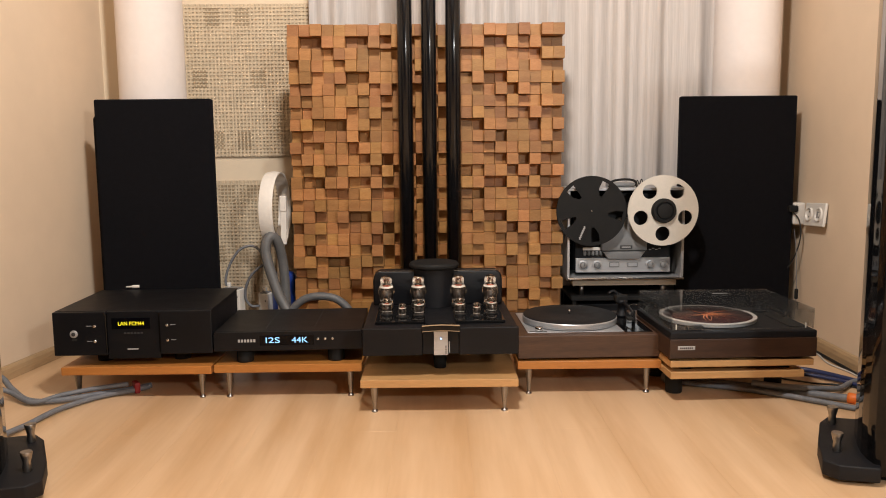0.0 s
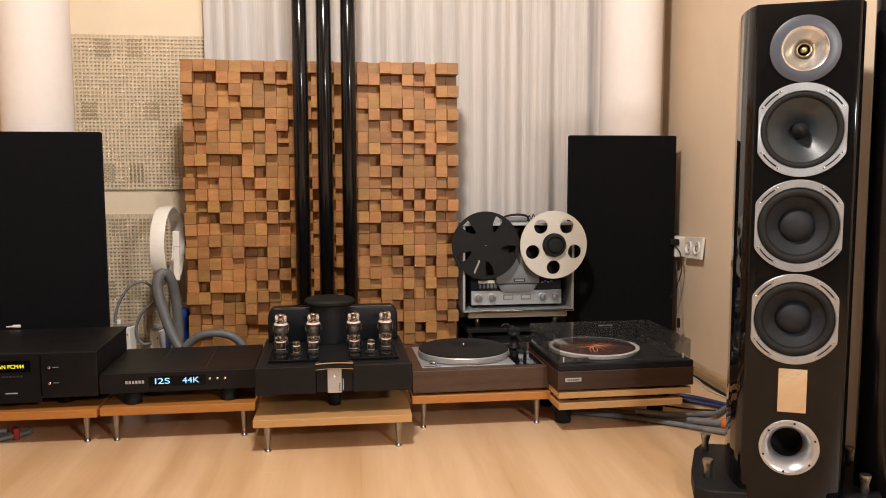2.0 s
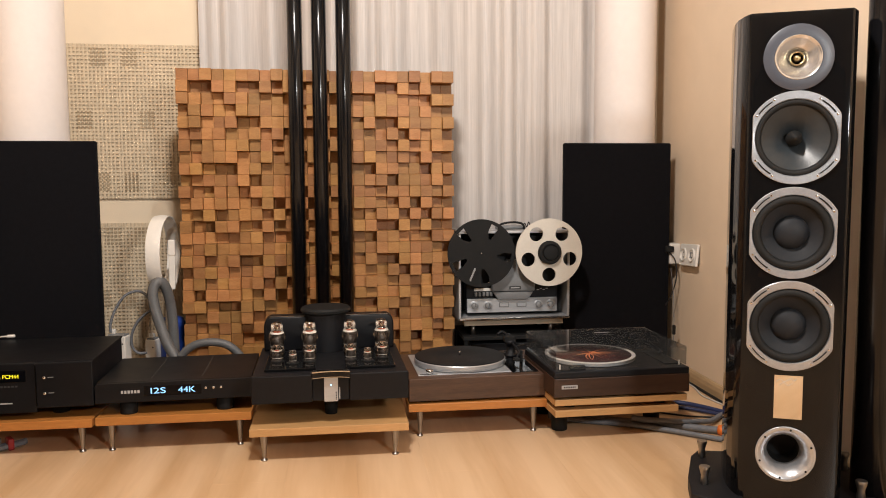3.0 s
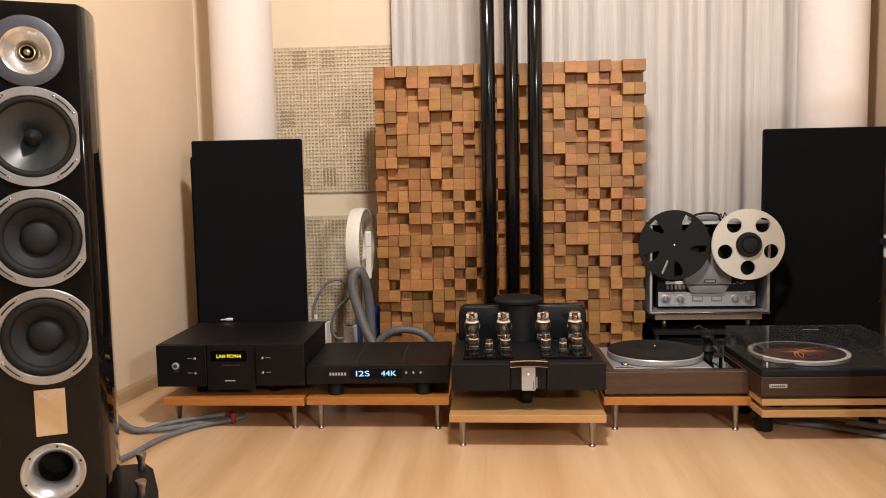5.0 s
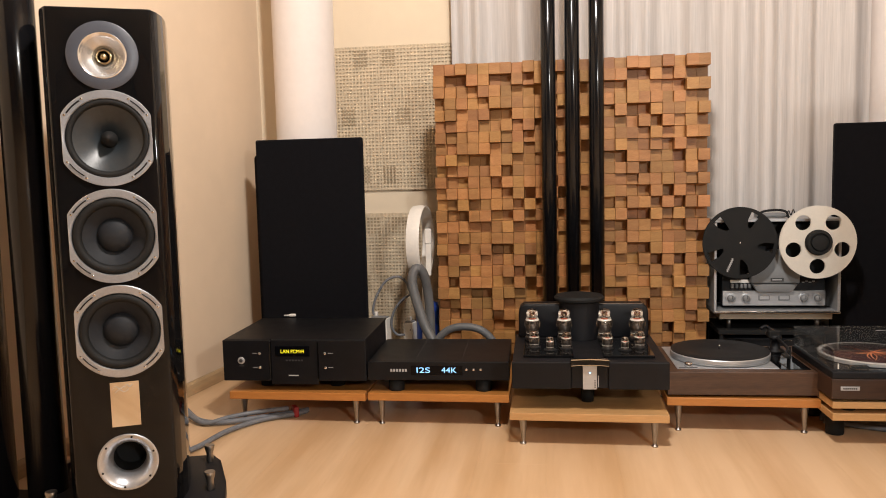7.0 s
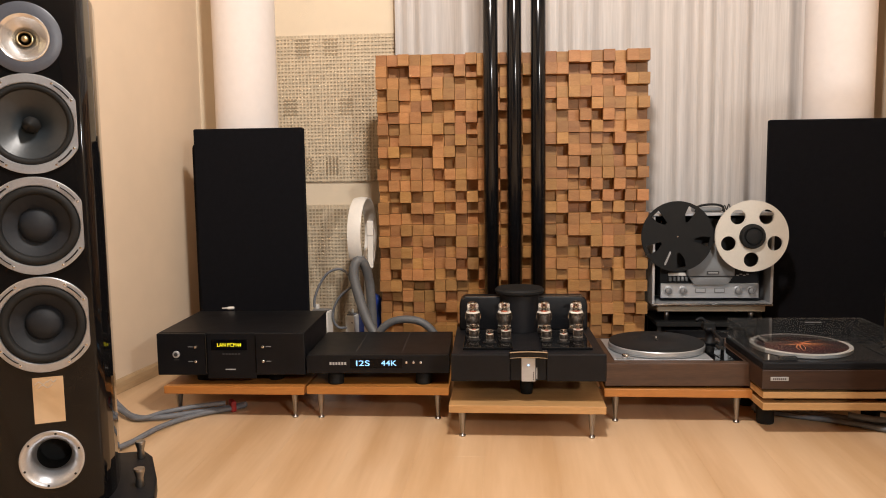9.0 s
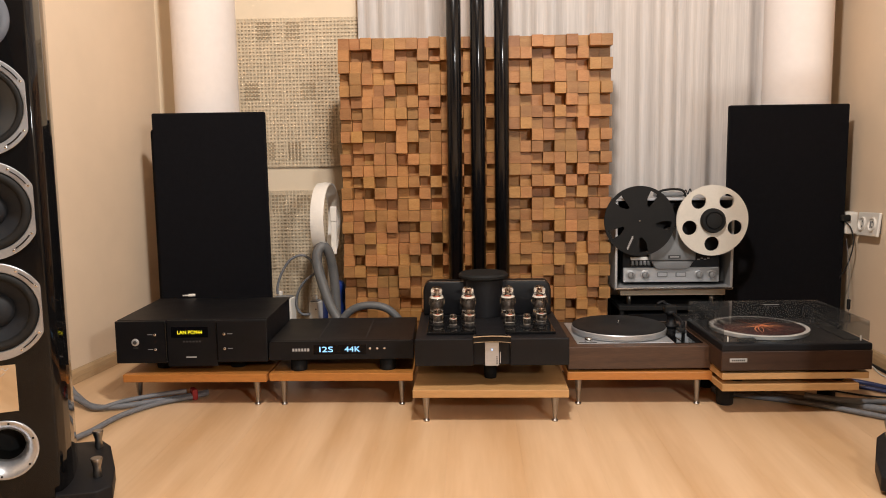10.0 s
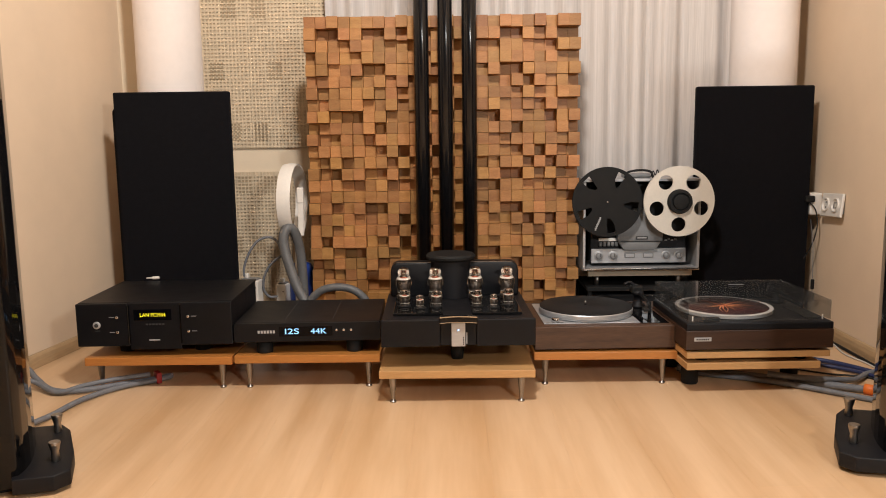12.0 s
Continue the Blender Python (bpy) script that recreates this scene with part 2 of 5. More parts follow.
def spline(points, per=8):
    """A smooth line through the points."""
    pts = [Vector(p) for p in points]
    pts = [2 * pts[0] - pts[1]] + pts + [2 * pts[-1] - pts[-2]]
    out = []
    for a, b, c, d in zip(pts, pts[1:], pts[2:], pts[3:]):
        for k in range(per):
            t = k / per
            out.append(0.5 * (2 * b + (c - a) * t + (2 * a - 5 * b + 4 * c - d) * t * t + (3 * b - a - 3 * c + d) * t ** 3))
    return out + [pts[-2]]


def sweep_bm(points, radius, steps=10, per=8, flat=1.0, bm=None, taper=None):
    """A round or flattened cord along a smooth line."""
    own = bmesh.new()
    line = spline(points, per)
    rings, side = [], Vector((0.3, 0.2, 1)).normalized()
    for k, p in enumerate(line):
        ahead = (line[min(k + 1, len(line) - 1)] - line[max(k - 1, 0)]).normalized()
        side = (side - ahead * side.dot(ahead)).normalized()
        up = ahead.cross(side)
        r = radius if taper is None else radius + (taper - radius) * k / (len(line) - 1)
        rings.append([own.verts.new(p + side * (r * flat * math.cos(a)) + up * (r * math.sin(a))) for a in (2 * math.pi * j / steps for j in range(steps))])
    for a, b in zip(rings, rings[1:]):
        for j in range(steps):
            own.faces.new((a[j], a[(j + 1) % steps], b[(j + 1) % steps], b[j]))
    own.faces.new(rings[0][::-1]), own.faces.new(rings[-1])
    bmesh.ops.recalc_face_normals(own, faces=own.faces)
    for f in own.faces:
        f.smooth = True
    return join(bm, own)


def slab_bm(outline, low, high, bevel=0.0, bm=None, axis="z", segments=2):
    """A flat outline of (a, b) pairs made thick. axis z: a, b are x, y; axis y: a, b are x, z and low..high run along y."""
    own = bmesh.new()
    face = own.faces.new([own.verts.new((a, b, low)) for a, b in outline])
    more = bmesh.ops.extrude_face_region(own, geom=[face])
    bmesh.ops.translate(own, vec=(0, 0, high - low), verts=[v for v in more["geom"] if isinstance(v, bmesh.types.BMVert)])
    bmesh.ops.recalc_face_normals(own, faces=own.faces)
    if bevel:
        bmesh.ops.bevel(own, geom=own.edges[:], offset=bevel, segments=segments, affect="EDGES", profile=0.5)
    if axis == "y":
        for v in own.verts:
            v.co = Vector((v.co.x, v.co.z, v.co.y))
        bmesh.ops.recalc_face_normals(own, faces=own.faces)
    return join(bm, own)


def circle(r, n=32, cx=0.0, cy=0.0, start=0.0):
    return [(cx + r * math.cos(start + 2 * math.pi * k / n), cy + r * math.sin(start + 2 * math.pi * k / n)) for k in range(n)]


def thing(name, at, label, category, turn=0.0, group=""):
    ob = new(name)
    ob.empty_display_size = 0.05
    ob.matrix_basis = pose(*at, 0, 0, turn)
    return tagged(ob, label, category, group)


def part(name, bm, mat, parent, label="", smooth=None):
    me = bpy.data.meshes.new(name)
    if smooth:
        for f in bm.faces:
            f.smooth = True
    bm.to_mesh(me)
    bm.free()
    me.materials.append(mat)
    if smooth:
        me.set_sharp_from_angle(angle=radians(smooth))
    ob = new(name, me)
    ob.parent = parent
    return tagged(ob, label) if label else ob


def solid(name, bm, mat, label, category, kind="", at=(0, 0, 0), turn=0.0, group="", smooth=None):
    """A thing that is one mesh."""
    ob = part(name, bm, mat, None, smooth=smooth)
    ob.matrix_basis = pose(*at, 0, 0, turn)
    return tagged(ob, label, category, group, kind)


def writing(name, text, size, mat, parent, at, label="", turn=(90, 0, 0), width=None, thick=0.0003):
    """Letters of the built-in font as a mesh, their lower left corner at at."""
    data = bpy.data.curves.new("letters", "FONT")
    data.body, data.size, data.extrude = text, size, thick
    ob = new("letters", data)
    me = bpy.data.meshes.new_from_object(ob.evaluated_get(bpy.context.evaluated_depsgraph_get()))
    bpy.data.objects.remove(ob)
    xs = [v.co.x for v in me.vertices]
    if width:
        k = width / (max(xs) - min(xs))
        for v in me.vertices:
            v.co.x = (v.co.x - min(xs)) * k
    me.materials.clear()
    me.materials.append(mat)
    out = new(name, me)
    out.parent, out.matrix_basis = parent, pose(*at, *turn)
    return tagged(out, label) if label else out


TO_FRONT = Matrix.Rotation(radians(90), 4, "X")  # lays the z axis of a turned body along -y


# ---------------------------------------------------------------- the room
def left_wall_x(y):
    return -0.70 + 0.12 * (y - 2.7)


def right_wall_x(y):
    return 2.16 + 0.02 * (y - 2.73)


BACK, REAR, TOP = 3.15, -4.6, 2.62
LF, LB, RF, RB = left_wall_x(BACK), left_wall_x(REAR), right_wall_x(BACK), right_wall_x(REAR)
solid("wall_north", slab_bm([(LF - 0.12, BACK), (RF + 0.12, BACK), (RF + 0.12, BACK + 0.12), (LF - 0.12, BACK + 0.12)], -0.03, TOP),
      PAINT_BACK, "pale cream painted plaster wall behind the curtain", "wall", "structure")
# rear wall out of view, added to close the room; dark to limit bounce
solid("wall_south", slab_bm([(LB - 0.12, REAR - 0.12), (RB + 0.12, REAR - 0.12), (RB + 0.12, REAR), (LB - 0.12, REAR)], -0.03, TOP),
      PAINT_REAR, "unseen rear wall, darkened to limit bounced light", "wall", "structure")
solid("wall_west", slab_bm([(LB, REAR), (LF, BACK), (LF - 0.12, BACK), (LB - 0.12, REAR)], -0.03, TOP),
      PAINT, "warm cream painted plaster side wall", "wall", "structure")
solid("wall_east", slab_bm([(RB, REAR), (RB + 0.12, REAR), (RF + 0.12, BACK), (RF, BACK)], -0.03, TOP),
      PAINT, "warm cream painted plaster side wall with a socket", "wall", "structure")
solid("ceiling", slab_bm([(LB - 0.1, REAR - 0.1), (RF + 0.1, REAR - 0.1), (RF + 0.1, BACK + 0.1), (LB - 0.1, BACK + 0.1)], TOP, TOP + 0.1),
      CEILING, "plain white painted ceiling", "ceiling", "structure")


def baseboard(name, a, b, inward):
    """A rounded skirting from a to b on the floor; inward points into the room."""
    a, b, n = Vector((*a, 0)), Vector((*b, 0)), Vector((*inward, 0))
    bm = bmesh.new()
    rows = []
    for p in (a, b):
        rows.append([bm.verts.new(p + n * d + Vector((0, 0, z))) for d, z in ((0.001, 0.001), (0.018, 0.001), (0.018, 0.024), (0.015, 0.038), (0.009, 0.046), (0.001, 0.048))])
    for k in range(6):
        bm.faces.new((rows[0][k], rows[0][(k + 1) % 6], rows[1][(k + 1) % 6], rows[1][k]))
    bm.faces.new(rows[0]), bm.faces.new(rows[1][::-1])
    bmesh.ops.recalc_face_normals(bm, faces=bm.faces)
    return solid(name, bm, SKIRT, "narrow beech foil baseboard along the wall", "baseboard", "structure")


baseboard("baseboard_west", (LB, REAR), (LF, BACK), (1, 0))
baseboard("baseboard_east", (RB, REAR), (RF, BACK), (-1, 0))
baseboard("baseboard_north", (LF + 0.02, BACK), (RF - 0.02, BACK), (0, -1))


def curtain():
    bm = bmesh.new()
    x0, x1, n = 0.222, 2.02, 420
    rows = []
    for k, z in enumerate((0.04, 0.5, 1.0, 1.6, 2.5)):
        row = []
        for j in range(n + 1):
            u = j / n
            x = x0 + (x1 - x0) * u
            d = 0.020 * math.sin(62 * u + 1.2 * math.sin(9 * u) + 0.15 * k) + 0.010 * math.sin(141 * u + 2 * math.sin(17 * u)) + 0.004 * noise.noise((x * 30, k * 0.6, 0))
            row.append((x, 3.07 + d, z))
        rows.append(row)
    for off in (0, 0.003):
        verts = [[bm.verts.new((x, y + off, z)) for x, y, z in row] for row in rows]
        for a, b in zip(verts, verts[1:]):
            for j in range(n):
                f = bm.faces.new((a[j], a[j + 1], b[j + 1], b[j]))
                f.smooth = True
    return solid("curtain", bm, CURTAIN, "long off-white curtain in soft vertical folds over the back wall", "curtain")


curtain()


def wall_mat(name, x0, x1, z0, z1, squares, label):
    """An open woven mat: a thin backing with raised yarns crossing on it."""
    ob = thing(name, ((x0 + x1) / 2, BACK - 0.002, z0), label, "wall mat")
    w, h = x1 - x0, z1 - z0
    part("backing", box_bm(w, 0.003, h, (0, -0.002, h / 2)), MAT_BACK, ob)
    pitch = 0.0150
    bm = bmesh.new()
    verts, faces = [], []

    def bar(cx, cz, sx, sz, y):
        k = len(verts)
        for dy in (0, -0.004):
            for a, b in ((-1, -1), (1, -1), (1, 1), (-1, 1)):
                q = 0.86 if dy else 1.0
                verts.append((cx + a * sx / 2 * (q if sx < sz else 1), y + dy, cz + b * sz / 2 * (q if sz < sx else 1)))
        faces.extend([(k + 4, k + 5, k + 6, k + 7), (k, k + 1, k + 5, k + 4), (k + 1, k + 2, k + 6, k + 5), (k + 2, k + 3, k + 7, k + 6), (k + 3, k, k + 4, k + 7)])

    for j in range(int(w / pitch)):
        x = -w / 2 + (j + 0.5) * pitch
        if abs(x + (x0 + x1) / 2 + 0.121) < 0.008:
            x += 0.003
        bar(x, h / 2, 0.0075 + 0.002 * random.random(), h, -0.0056)
    for j in range(int(h / pitch)):
        bar(0, (j + 0.5) * pitch, w, 0.0068 + 0.002 * random.random(), -0.0062)
    bm.free()
    me = bpy.data.meshes.new("yarn_grid")
    me.from_pydata(verts, [], faces)
    me.materials.append(MAT_YARN)
    grid = new("yarn_grid", me)
    grid.parent = ob
    tagged(grid, kind="stuff")
    for cx, cz in squares:
        bm = None
        for a in range(4):
            for b in range(5):
                bm = box_bm(0.0088, 0.0018, 0.0092, (cx - (x0 + x1) / 2 - 0.0225 + a * pitch, -0.0112, cz - z0 - 0.030 + b * pitch), bm=bm)
        part("dark_patch", bm, MAT_DARK, ob, "dark brown woven square")
    return ob


wall_mat("wall_mat", -0.44, 0.212, 0.737, 1.357, [(-0.184, 1.306), (-0.062, 1.305), (-0.244, 1.057), (-0.002, 1.056), (-0.07, 0.806), (-0.185, 0.807)],
         "beige open-weave mat with small dark squares on the wall")
wall_mat("wall_mat", -0.44, 0.212, 0.06, 0.638, [(-0.04, 0.585), (-0.15, 0.585), (-0.10, 0.33), (-0.2, 0.33)],
         "lower beige open-weave mat hanging on the back wall")


# ---------------------------------------------------------------- acoustic panels and columns
def absorber(at, turn, mirror, label, half=0.218):
    """A fabric-covered slab in front of a slightly wider rounded box."""
    ob = thing("acoustic_panel", at, label, "acoustic panel", turn, "black fabric panels")
    bm = slab_bm([(-half, 0.0), (half, 0.0), (half - 0.004, 0.035), (0.004 - half, 0.035)], 0.0, 0.953, 0.006)
    for v in bm.verts:
        if v.co.z > 0.9:
            v.co.z += 0.004 * (1 - (v.co.x / 0.218) ** 2)
    part("front_panel", bm, FELT, ob)
    part("rear_box", slab_bm([(-0.222 + mirror, 0.035), (0.222 + mirror, 0.035), (0.222 + mirror, 0.075), (-0.222 + mirror, 0.075)], 0.0, 0.90, 0.02, segments=4), FELT, ob, smooth=40)
    return ob


absorber((-0.318, 2.78, 0), 0.0, -0.022, "tall black fabric-covered acoustic panel standing before a white column")
absorber((1.886, 2.86, 0), 0.0, 0.024, "tall black fabric-covered acoustic panel beside the wall socket", 0.225)


def column(at, label):
    ob = thing("bass_trap_column", at, label, "column", 0, "white columns")
    r = 0.1265
    part("fabric_tube", lathe_bm([(0, 0.02), (r - 0.004, 0.02), (r, 0.03), (r, 0.7), (r * 0.992, 1.1), (r, 1.6), (r, 2.30), (r - 0.004, 2.31), (0, 2.31)], 56), WHITE_CLOTH, ob)
    part("base_disc", lathe_bm([(0, 0), (r + 0.004, 0), (r + 0.004, 0.02), (0, 0.02)], 48), RUBBER, ob)
    return ob


column((-0.388, 2.993, 0), "tall white fabric-covered cylindrical bass trap in the corner")
column((1.962, 3.0, 0), "tall white fabric-covered cylindrical bass trap by the curtain")


# ---------------------------------------------------------------- black pipes
def pipe_group(name, spots, r, height, label):
    cx = sum(p[0] for p in spots) / len(spots)
    cy = sum(p[1] for p in spots) / len(spots)
    ob = thing(name, (cx, cy, 0), label, "pipes")
    for x, y in spots:
        part("pipe", lathe_bm([(0, 0.02), (r, 0.02), (r, height), (r - 0.004, height), (r - 0.004, height - 0.1), (0, height - 0.1)], 40,
                              Matrix.Translation((x - cx, y - cy, 0))), PIPE_BLACK, ob)
    xs, ys = [p[0] - cx for p in spots], [p[1] - cy for p in spots]
    part("foot_plate", box_bm(max(xs) - min(xs) + 2.6 * r, max(ys) - min(ys) + 2.6 * r, 0.02, (0, 0, 0.01), 0.004), POWDER, ob)
    return ob


pipe_group("pipe_resonator", [(0.622, 2.62), (0.705, 2.62), (0.789, 2.62)], 0.0262, 2.25, "three tall glossy black tubes standing behind the amplifier")
pipe_group("pipe_resonator", [(-0.606, 1.5), (-0.744, 1.5)], 0.0455, 2.2, "two tall glossy black tubes beside the loudspeaker")
pipe_group("pipe_resonator", [(2.034, 1.5)], 0.041, 2.2, "tall glossy black tube between loudspeaker and wall")


# ---------------------------------------------------------------- tables
def leg_bm(x, y, height, lean=0.006):
    m = Matrix.Translation((x, y, 0))
    return lathe_bm([(0, 0), (0.0095, 0), (0.0095, 0.004), (0.0050, 0.0045), (0.0055, 0.012), (0.0115, height - 0.004), (0.014, height - 0.002), (0.014, height), (0, height)], 20, m)


def low_table(at, width, depth, top, thick, mat, label, turn=0.0):
    ob = thing("low_table", at, label, "low table", turn, "low tables in a row")
    part("tabletop", box_bm(width, depth, thick, (0, depth / 2, top - thick / 2), 0.0018), mat, ob)
    for x in (-width / 2 + 0.038, width / 2 - 0.038):
        for y in (0.03, depth - 0.03):
            part("leg", leg_bm(x, y, top - thick), STEEL, ob)
    return ob


low_table((-0.197, 2.178, 0), 0.458, 0.40, 0.106, 0.025, SHELF_WOOD, "orange beech low table on tapered steel legs under the large player")
low_table((0.267, 2.178, 0), 0.452, 0.40, 0.109, 0.025, SHELF_WOOD, "orange beech low table on tapered steel legs under the slim converter")
low_table((0.731, 2.022, 0), 0.455, 0.43, 0.102, 0.023, SHELF_PALE, "paler beech low table on tapered legs set forward under the amplifier")
low_table((1.193, 2.178, 0), 0.443, 0.42, 0.110, 0.025, SHELF_WOOD, "orange beech low table on tapered legs under the walnut turntable")


def plinth_stand():
    ob = thing("turntable_stand", (1.624, 2.09, 0), "two pale beech boards stacked on black round feet", "stand", 1.5)
    part("lower_board", box_bm(0.402, 0.36, 0.021, (-0.008, 0.18, 0.0875), 0.0015), SHELF_PALE, ob)
    part("upper_board", box_bm(0.430, 0.37, 0.020, (0.005, 0.185, 0.1225), 0.0015), SHELF_PALE, ob)
    for x in (-0.15, 0.15):
        for y in (0.05, 0.30):
            part("spacer", lathe_bm([(0, 0.098), (0.02, 0.098), (0.02, 0.1125), (0, 0.1125)], 20, Matrix.Translation((x, y, 0))), RUBBER, ob)
    for x in (-0.157, 0.157):
        for y in (0.125, 0.31):
            part("foot", lathe_bm([(0, 0), (0.024, 0), (0.026, 0.004), (0.026, 0.072), (0.024, 0.077), (0, 0.077)], 28, Matrix.Translation((x, y, 0))), RUBBER, ob, "black rubber foot")
    return ob


plinth_stand()


# ---------------------------------------------------------------- electronics
def knob(x, y, z, r, depth, bm=None, steps=20):
    """A small turned knob or button that points to the front."""
    return lathe_bm([(0, 0), (r, 0), (r, depth * 0.8), (r * 0.85, depth), (0, depth)], steps, Matrix.Translation((x, y, z)) @ TO_FRONT, bm)


def bars(name, x0, x1, z, h, y, n, mat, parent, label=""):
    """Unreadable print as small bars in a row."""
    bm, step = None, (x1 - x0) / n
    for k in range(n):
        bm = box_bm(step * 0.68, 0.0006, h, (x0 + (k + 0.5) * step, y, z), bm=bm)
    return part(name, bm, mat, parent, label)


def large_player():
    ob = thing("audio_player", (-0.204, 2.19, 0.106), "large black audio player with a yellow display on a low table", "audio player", 2.0)
    w, d, z0, z1 = 0.478, 0.385, 0.036, 0.171
    part("body", box_bm(w - 0.012, d - 0.02, z1 - z0 - 0.004, (0, d / 2 + 0.01, (z0 + z1) / 2), 0.002), POWDER, ob)
    part("top_cover", box_bm(w - 0.004, d - 0.012, 0.006, (0, d / 2 + 0.006, z1 - 0.002), 0.0015), SATIN, ob)
    for s in (-1, 1):
        part("front_panel", box_bm(0.160, 0.014, z1 - z0, (s * (w / 2 - 0.080), 0.004, (z0 + z1) / 2), 0.003), SATIN, ob)
    part("centre_panel", box_bm(w - 0.320, 0.012, z1 - z0 + 0.014, (0, 0.009, (z0 + z1) / 2 - 0.007), 0.003), SATIN, ob)
    for x in (-0.082, 0.082):
        part("trim_strip", box_bm(0.008, 0.010, z1 - z0 - 0.01, (x, 0.002, (z0 + z1) / 2), 0.003), LACQUER, ob)
    part("display", box_bm(0.116, 0.002, 0.034, (-0.006, 0.0022, 0.133), 0.0005), DARK_GLASS, ob)
    writing("display_text", "LAN PCM44", 0.0165, YELLOW_GLOW, ob, (-0.044, 0.0006, 0.1275), "glowing yellow letters", width=0.078)
    bars("maker_name", -0.03, 0.03, 0.103, 0.005, 0.0026, 6, PRINT_DARK, ob)
    part("lower_mark", box_bm(0.033, 0.0008, 0.0035, (-0.004, 0.0026, 0.053)), PRINT, ob)
    power = part("power_button", knob(-0.176, -0.003, 0.104, 0.0115, 0.005), SILVER, ob, "round silver button")
    part("button_mark", knob(-0.176, -0.008, 0.104, 0.006, 0.001), PRINT_DARK, power)
    part("power_mark", box_bm(0.016, 0.0006, 0.003, (-0.176, -0.0033, 0.086)), PRINT_DARK, ob)
    for x, side in ((-0.113, -1), (0.105, 1)):
        for z in (0.128, 0.081):
            part("button", knob(x, -0.003, z, 0.0045, 0.005), CHROME, ob, "small polished button")
            part("button_line", box_bm(0.016, 0.0006, 0.0014, (x + side * 0.017, -0.0033, z)), PRINT, ob)
    for x in (-0.12, 0.12):
        for y in (0.09, 0.32):
            part("foot", lathe_bm([(0, 0), (0.024, 0), (0.026, 0.03), (0.024, 0.038), (0, 0.038)], 24, Matrix.Translation((x, y, 0))), RUBBER, ob)
    return ob


large_player()


def slim_converter():
    ob = thing("audio_converter", (0.268, 2.195, 0.109), "slim black converter with a blue-white display on a low table", "audio converter", 2.0)
    w, d, z0, z1 = 0.452, 0.345, 0.041, 0.100
    part("body", slab_bm([(-w / 2, 0.008), (w / 2, 0.008), (w / 2, d), (-w / 2, d)], z0, z1, 0.003), SATIN, ob)
    part("front_panel", slab_bm([(-w / 2, z0), (w / 2, z0), (w / 2, z1 - 0.006), (w / 2 - 0.006, z1), (-w / 2 + 0.006, z1), (-w / 2, z1 - 0.006)], -0.004, 0.0075, 0.0015, axis="y"), SATIN, ob)
    for x in (-0.075, 0.075):
        part("seam", box_bm(0.0016, d - 0.05, 0.0010, (x, d / 2 + 0.01, z1 + 0.0006)), PRINT_DARK, ob)
    bars("maker_name", -0.154, -0.098, 0.073, 0.009, -0.0046, 6, PRINT, ob)
    part("display", box_bm(0.165, 0.001, 0.030, (-0.004, -0.0045, 0.073), 0.0003), DARK_GLASS, ob)
    writing("display_text", "I2S", 0.025, BLUE_GLOW, ob, (-0.068, -0.0056, 0.0655), "glowing blue-white letters", width=0.043)
    writing("display_text", "44K", 0.025, BLUE_GLOW, ob, (0.011, -0.0056, 0.0655), "glowing blue-white letters", width=0.049)
    for x in (0.091, 0.1135, 0.136):
        part("button", knob(x, -0.004, 0.076, 0.0040, 0.0035), CHROME, ob, "small polished button")
    for x in (-0.14, 0.142):
        for y in (0.035, 0.30):
            part("foot", lathe_bm([(0, 0), (0.0245, 0), (0.0255, 0.003), (0.0255, 0.040), (0, 0.041)], 32, Matrix.Translation((x, y, 0))), RUBBER, ob, "black cylindrical foot")
    return ob


slim_converter()


def valve(ob, x, y, z, r, h, kind):
    """A glass valve: base, bulb, anode, getter cap and heater."""
    m = Matrix.Translation((x, y, z))
    v = part("valve", lathe_bm([(0, 0), (r * 0.86, 0), (r * 0.9, h * 0.10), (r * 0.80, h * 0.13), (0, h * 0.13)], 24, m), ANODE, ob, "glass valve with a dark base")
    shape = [(r * 0.78, 0.13), (r * 0.82, 0.28), (r * 0.86, 0.38), (r, 0.46), (r, 0.60), (r * 0.80, 0.68), (r * 0.70, 0.73), (r * 0.72, 0.88), (r * 0.56, 0.96), (r * 0.2, 0.995), (0, 1.0)] if kind == "tall" else \
            [(r * 0.8, 0.13), (r, 0.2), (r, 0.78), (r * 0.8, 0.92), (r * 0.3, 0.99), (0, 1.0)]
    outer = [(a, b * h) for a, b in shape]
    inner = [(max(a - 0.0009, 0), b * h - (0.0009 if b > 0.9 else 0)) for a, b in reversed(shape)]
    part("bulb", lathe_bm(outer + inner, 24, m), TUBE_GLASS, v, "clear glass bulb").visible_shadow = False
    part("anode", lathe_bm([(0, h * 0.2), (r * 0.44, h * 0.2), (r * 0.44, h * 0.60), (0, h * 0.60)], 12, m), ANODE, v)
    part("heater", lathe_bm([(0, h * 0.63), (r * 0.22, h * 0.63), (r * 0.22, h * 0.67), (0, h * 0.67)], 10, m), HEATER, v, "faintly glowing orange heater")
    part("getter", lathe_bm([(r * 0.54, h * 0.925), (r * 0.50, h * 0.945), (r * 0.40, h * 0.962), (r * 0.16, h * 0.979), (0, h * 0.981)], 24, m), GETTER, v, "silvery getter film inside the top", smooth=60)
    for q, wide in ((0.22, 0.72), (0.61, 0.66)):
        part("mica_disc", lathe_bm([(0, h * q), (r * wide, h * q), (r * wide, h * q + 0.0012), (0, h * q + 0.0012)], 16, m), MICA, v)
    part("cathode_rod", lathe_bm([(0, h * 0.62), (r * 0.10, h * 0.62), (r * 0.10, h * 0.88), (0, h * 0.88)], 8, m), GETTER, v)
    return v


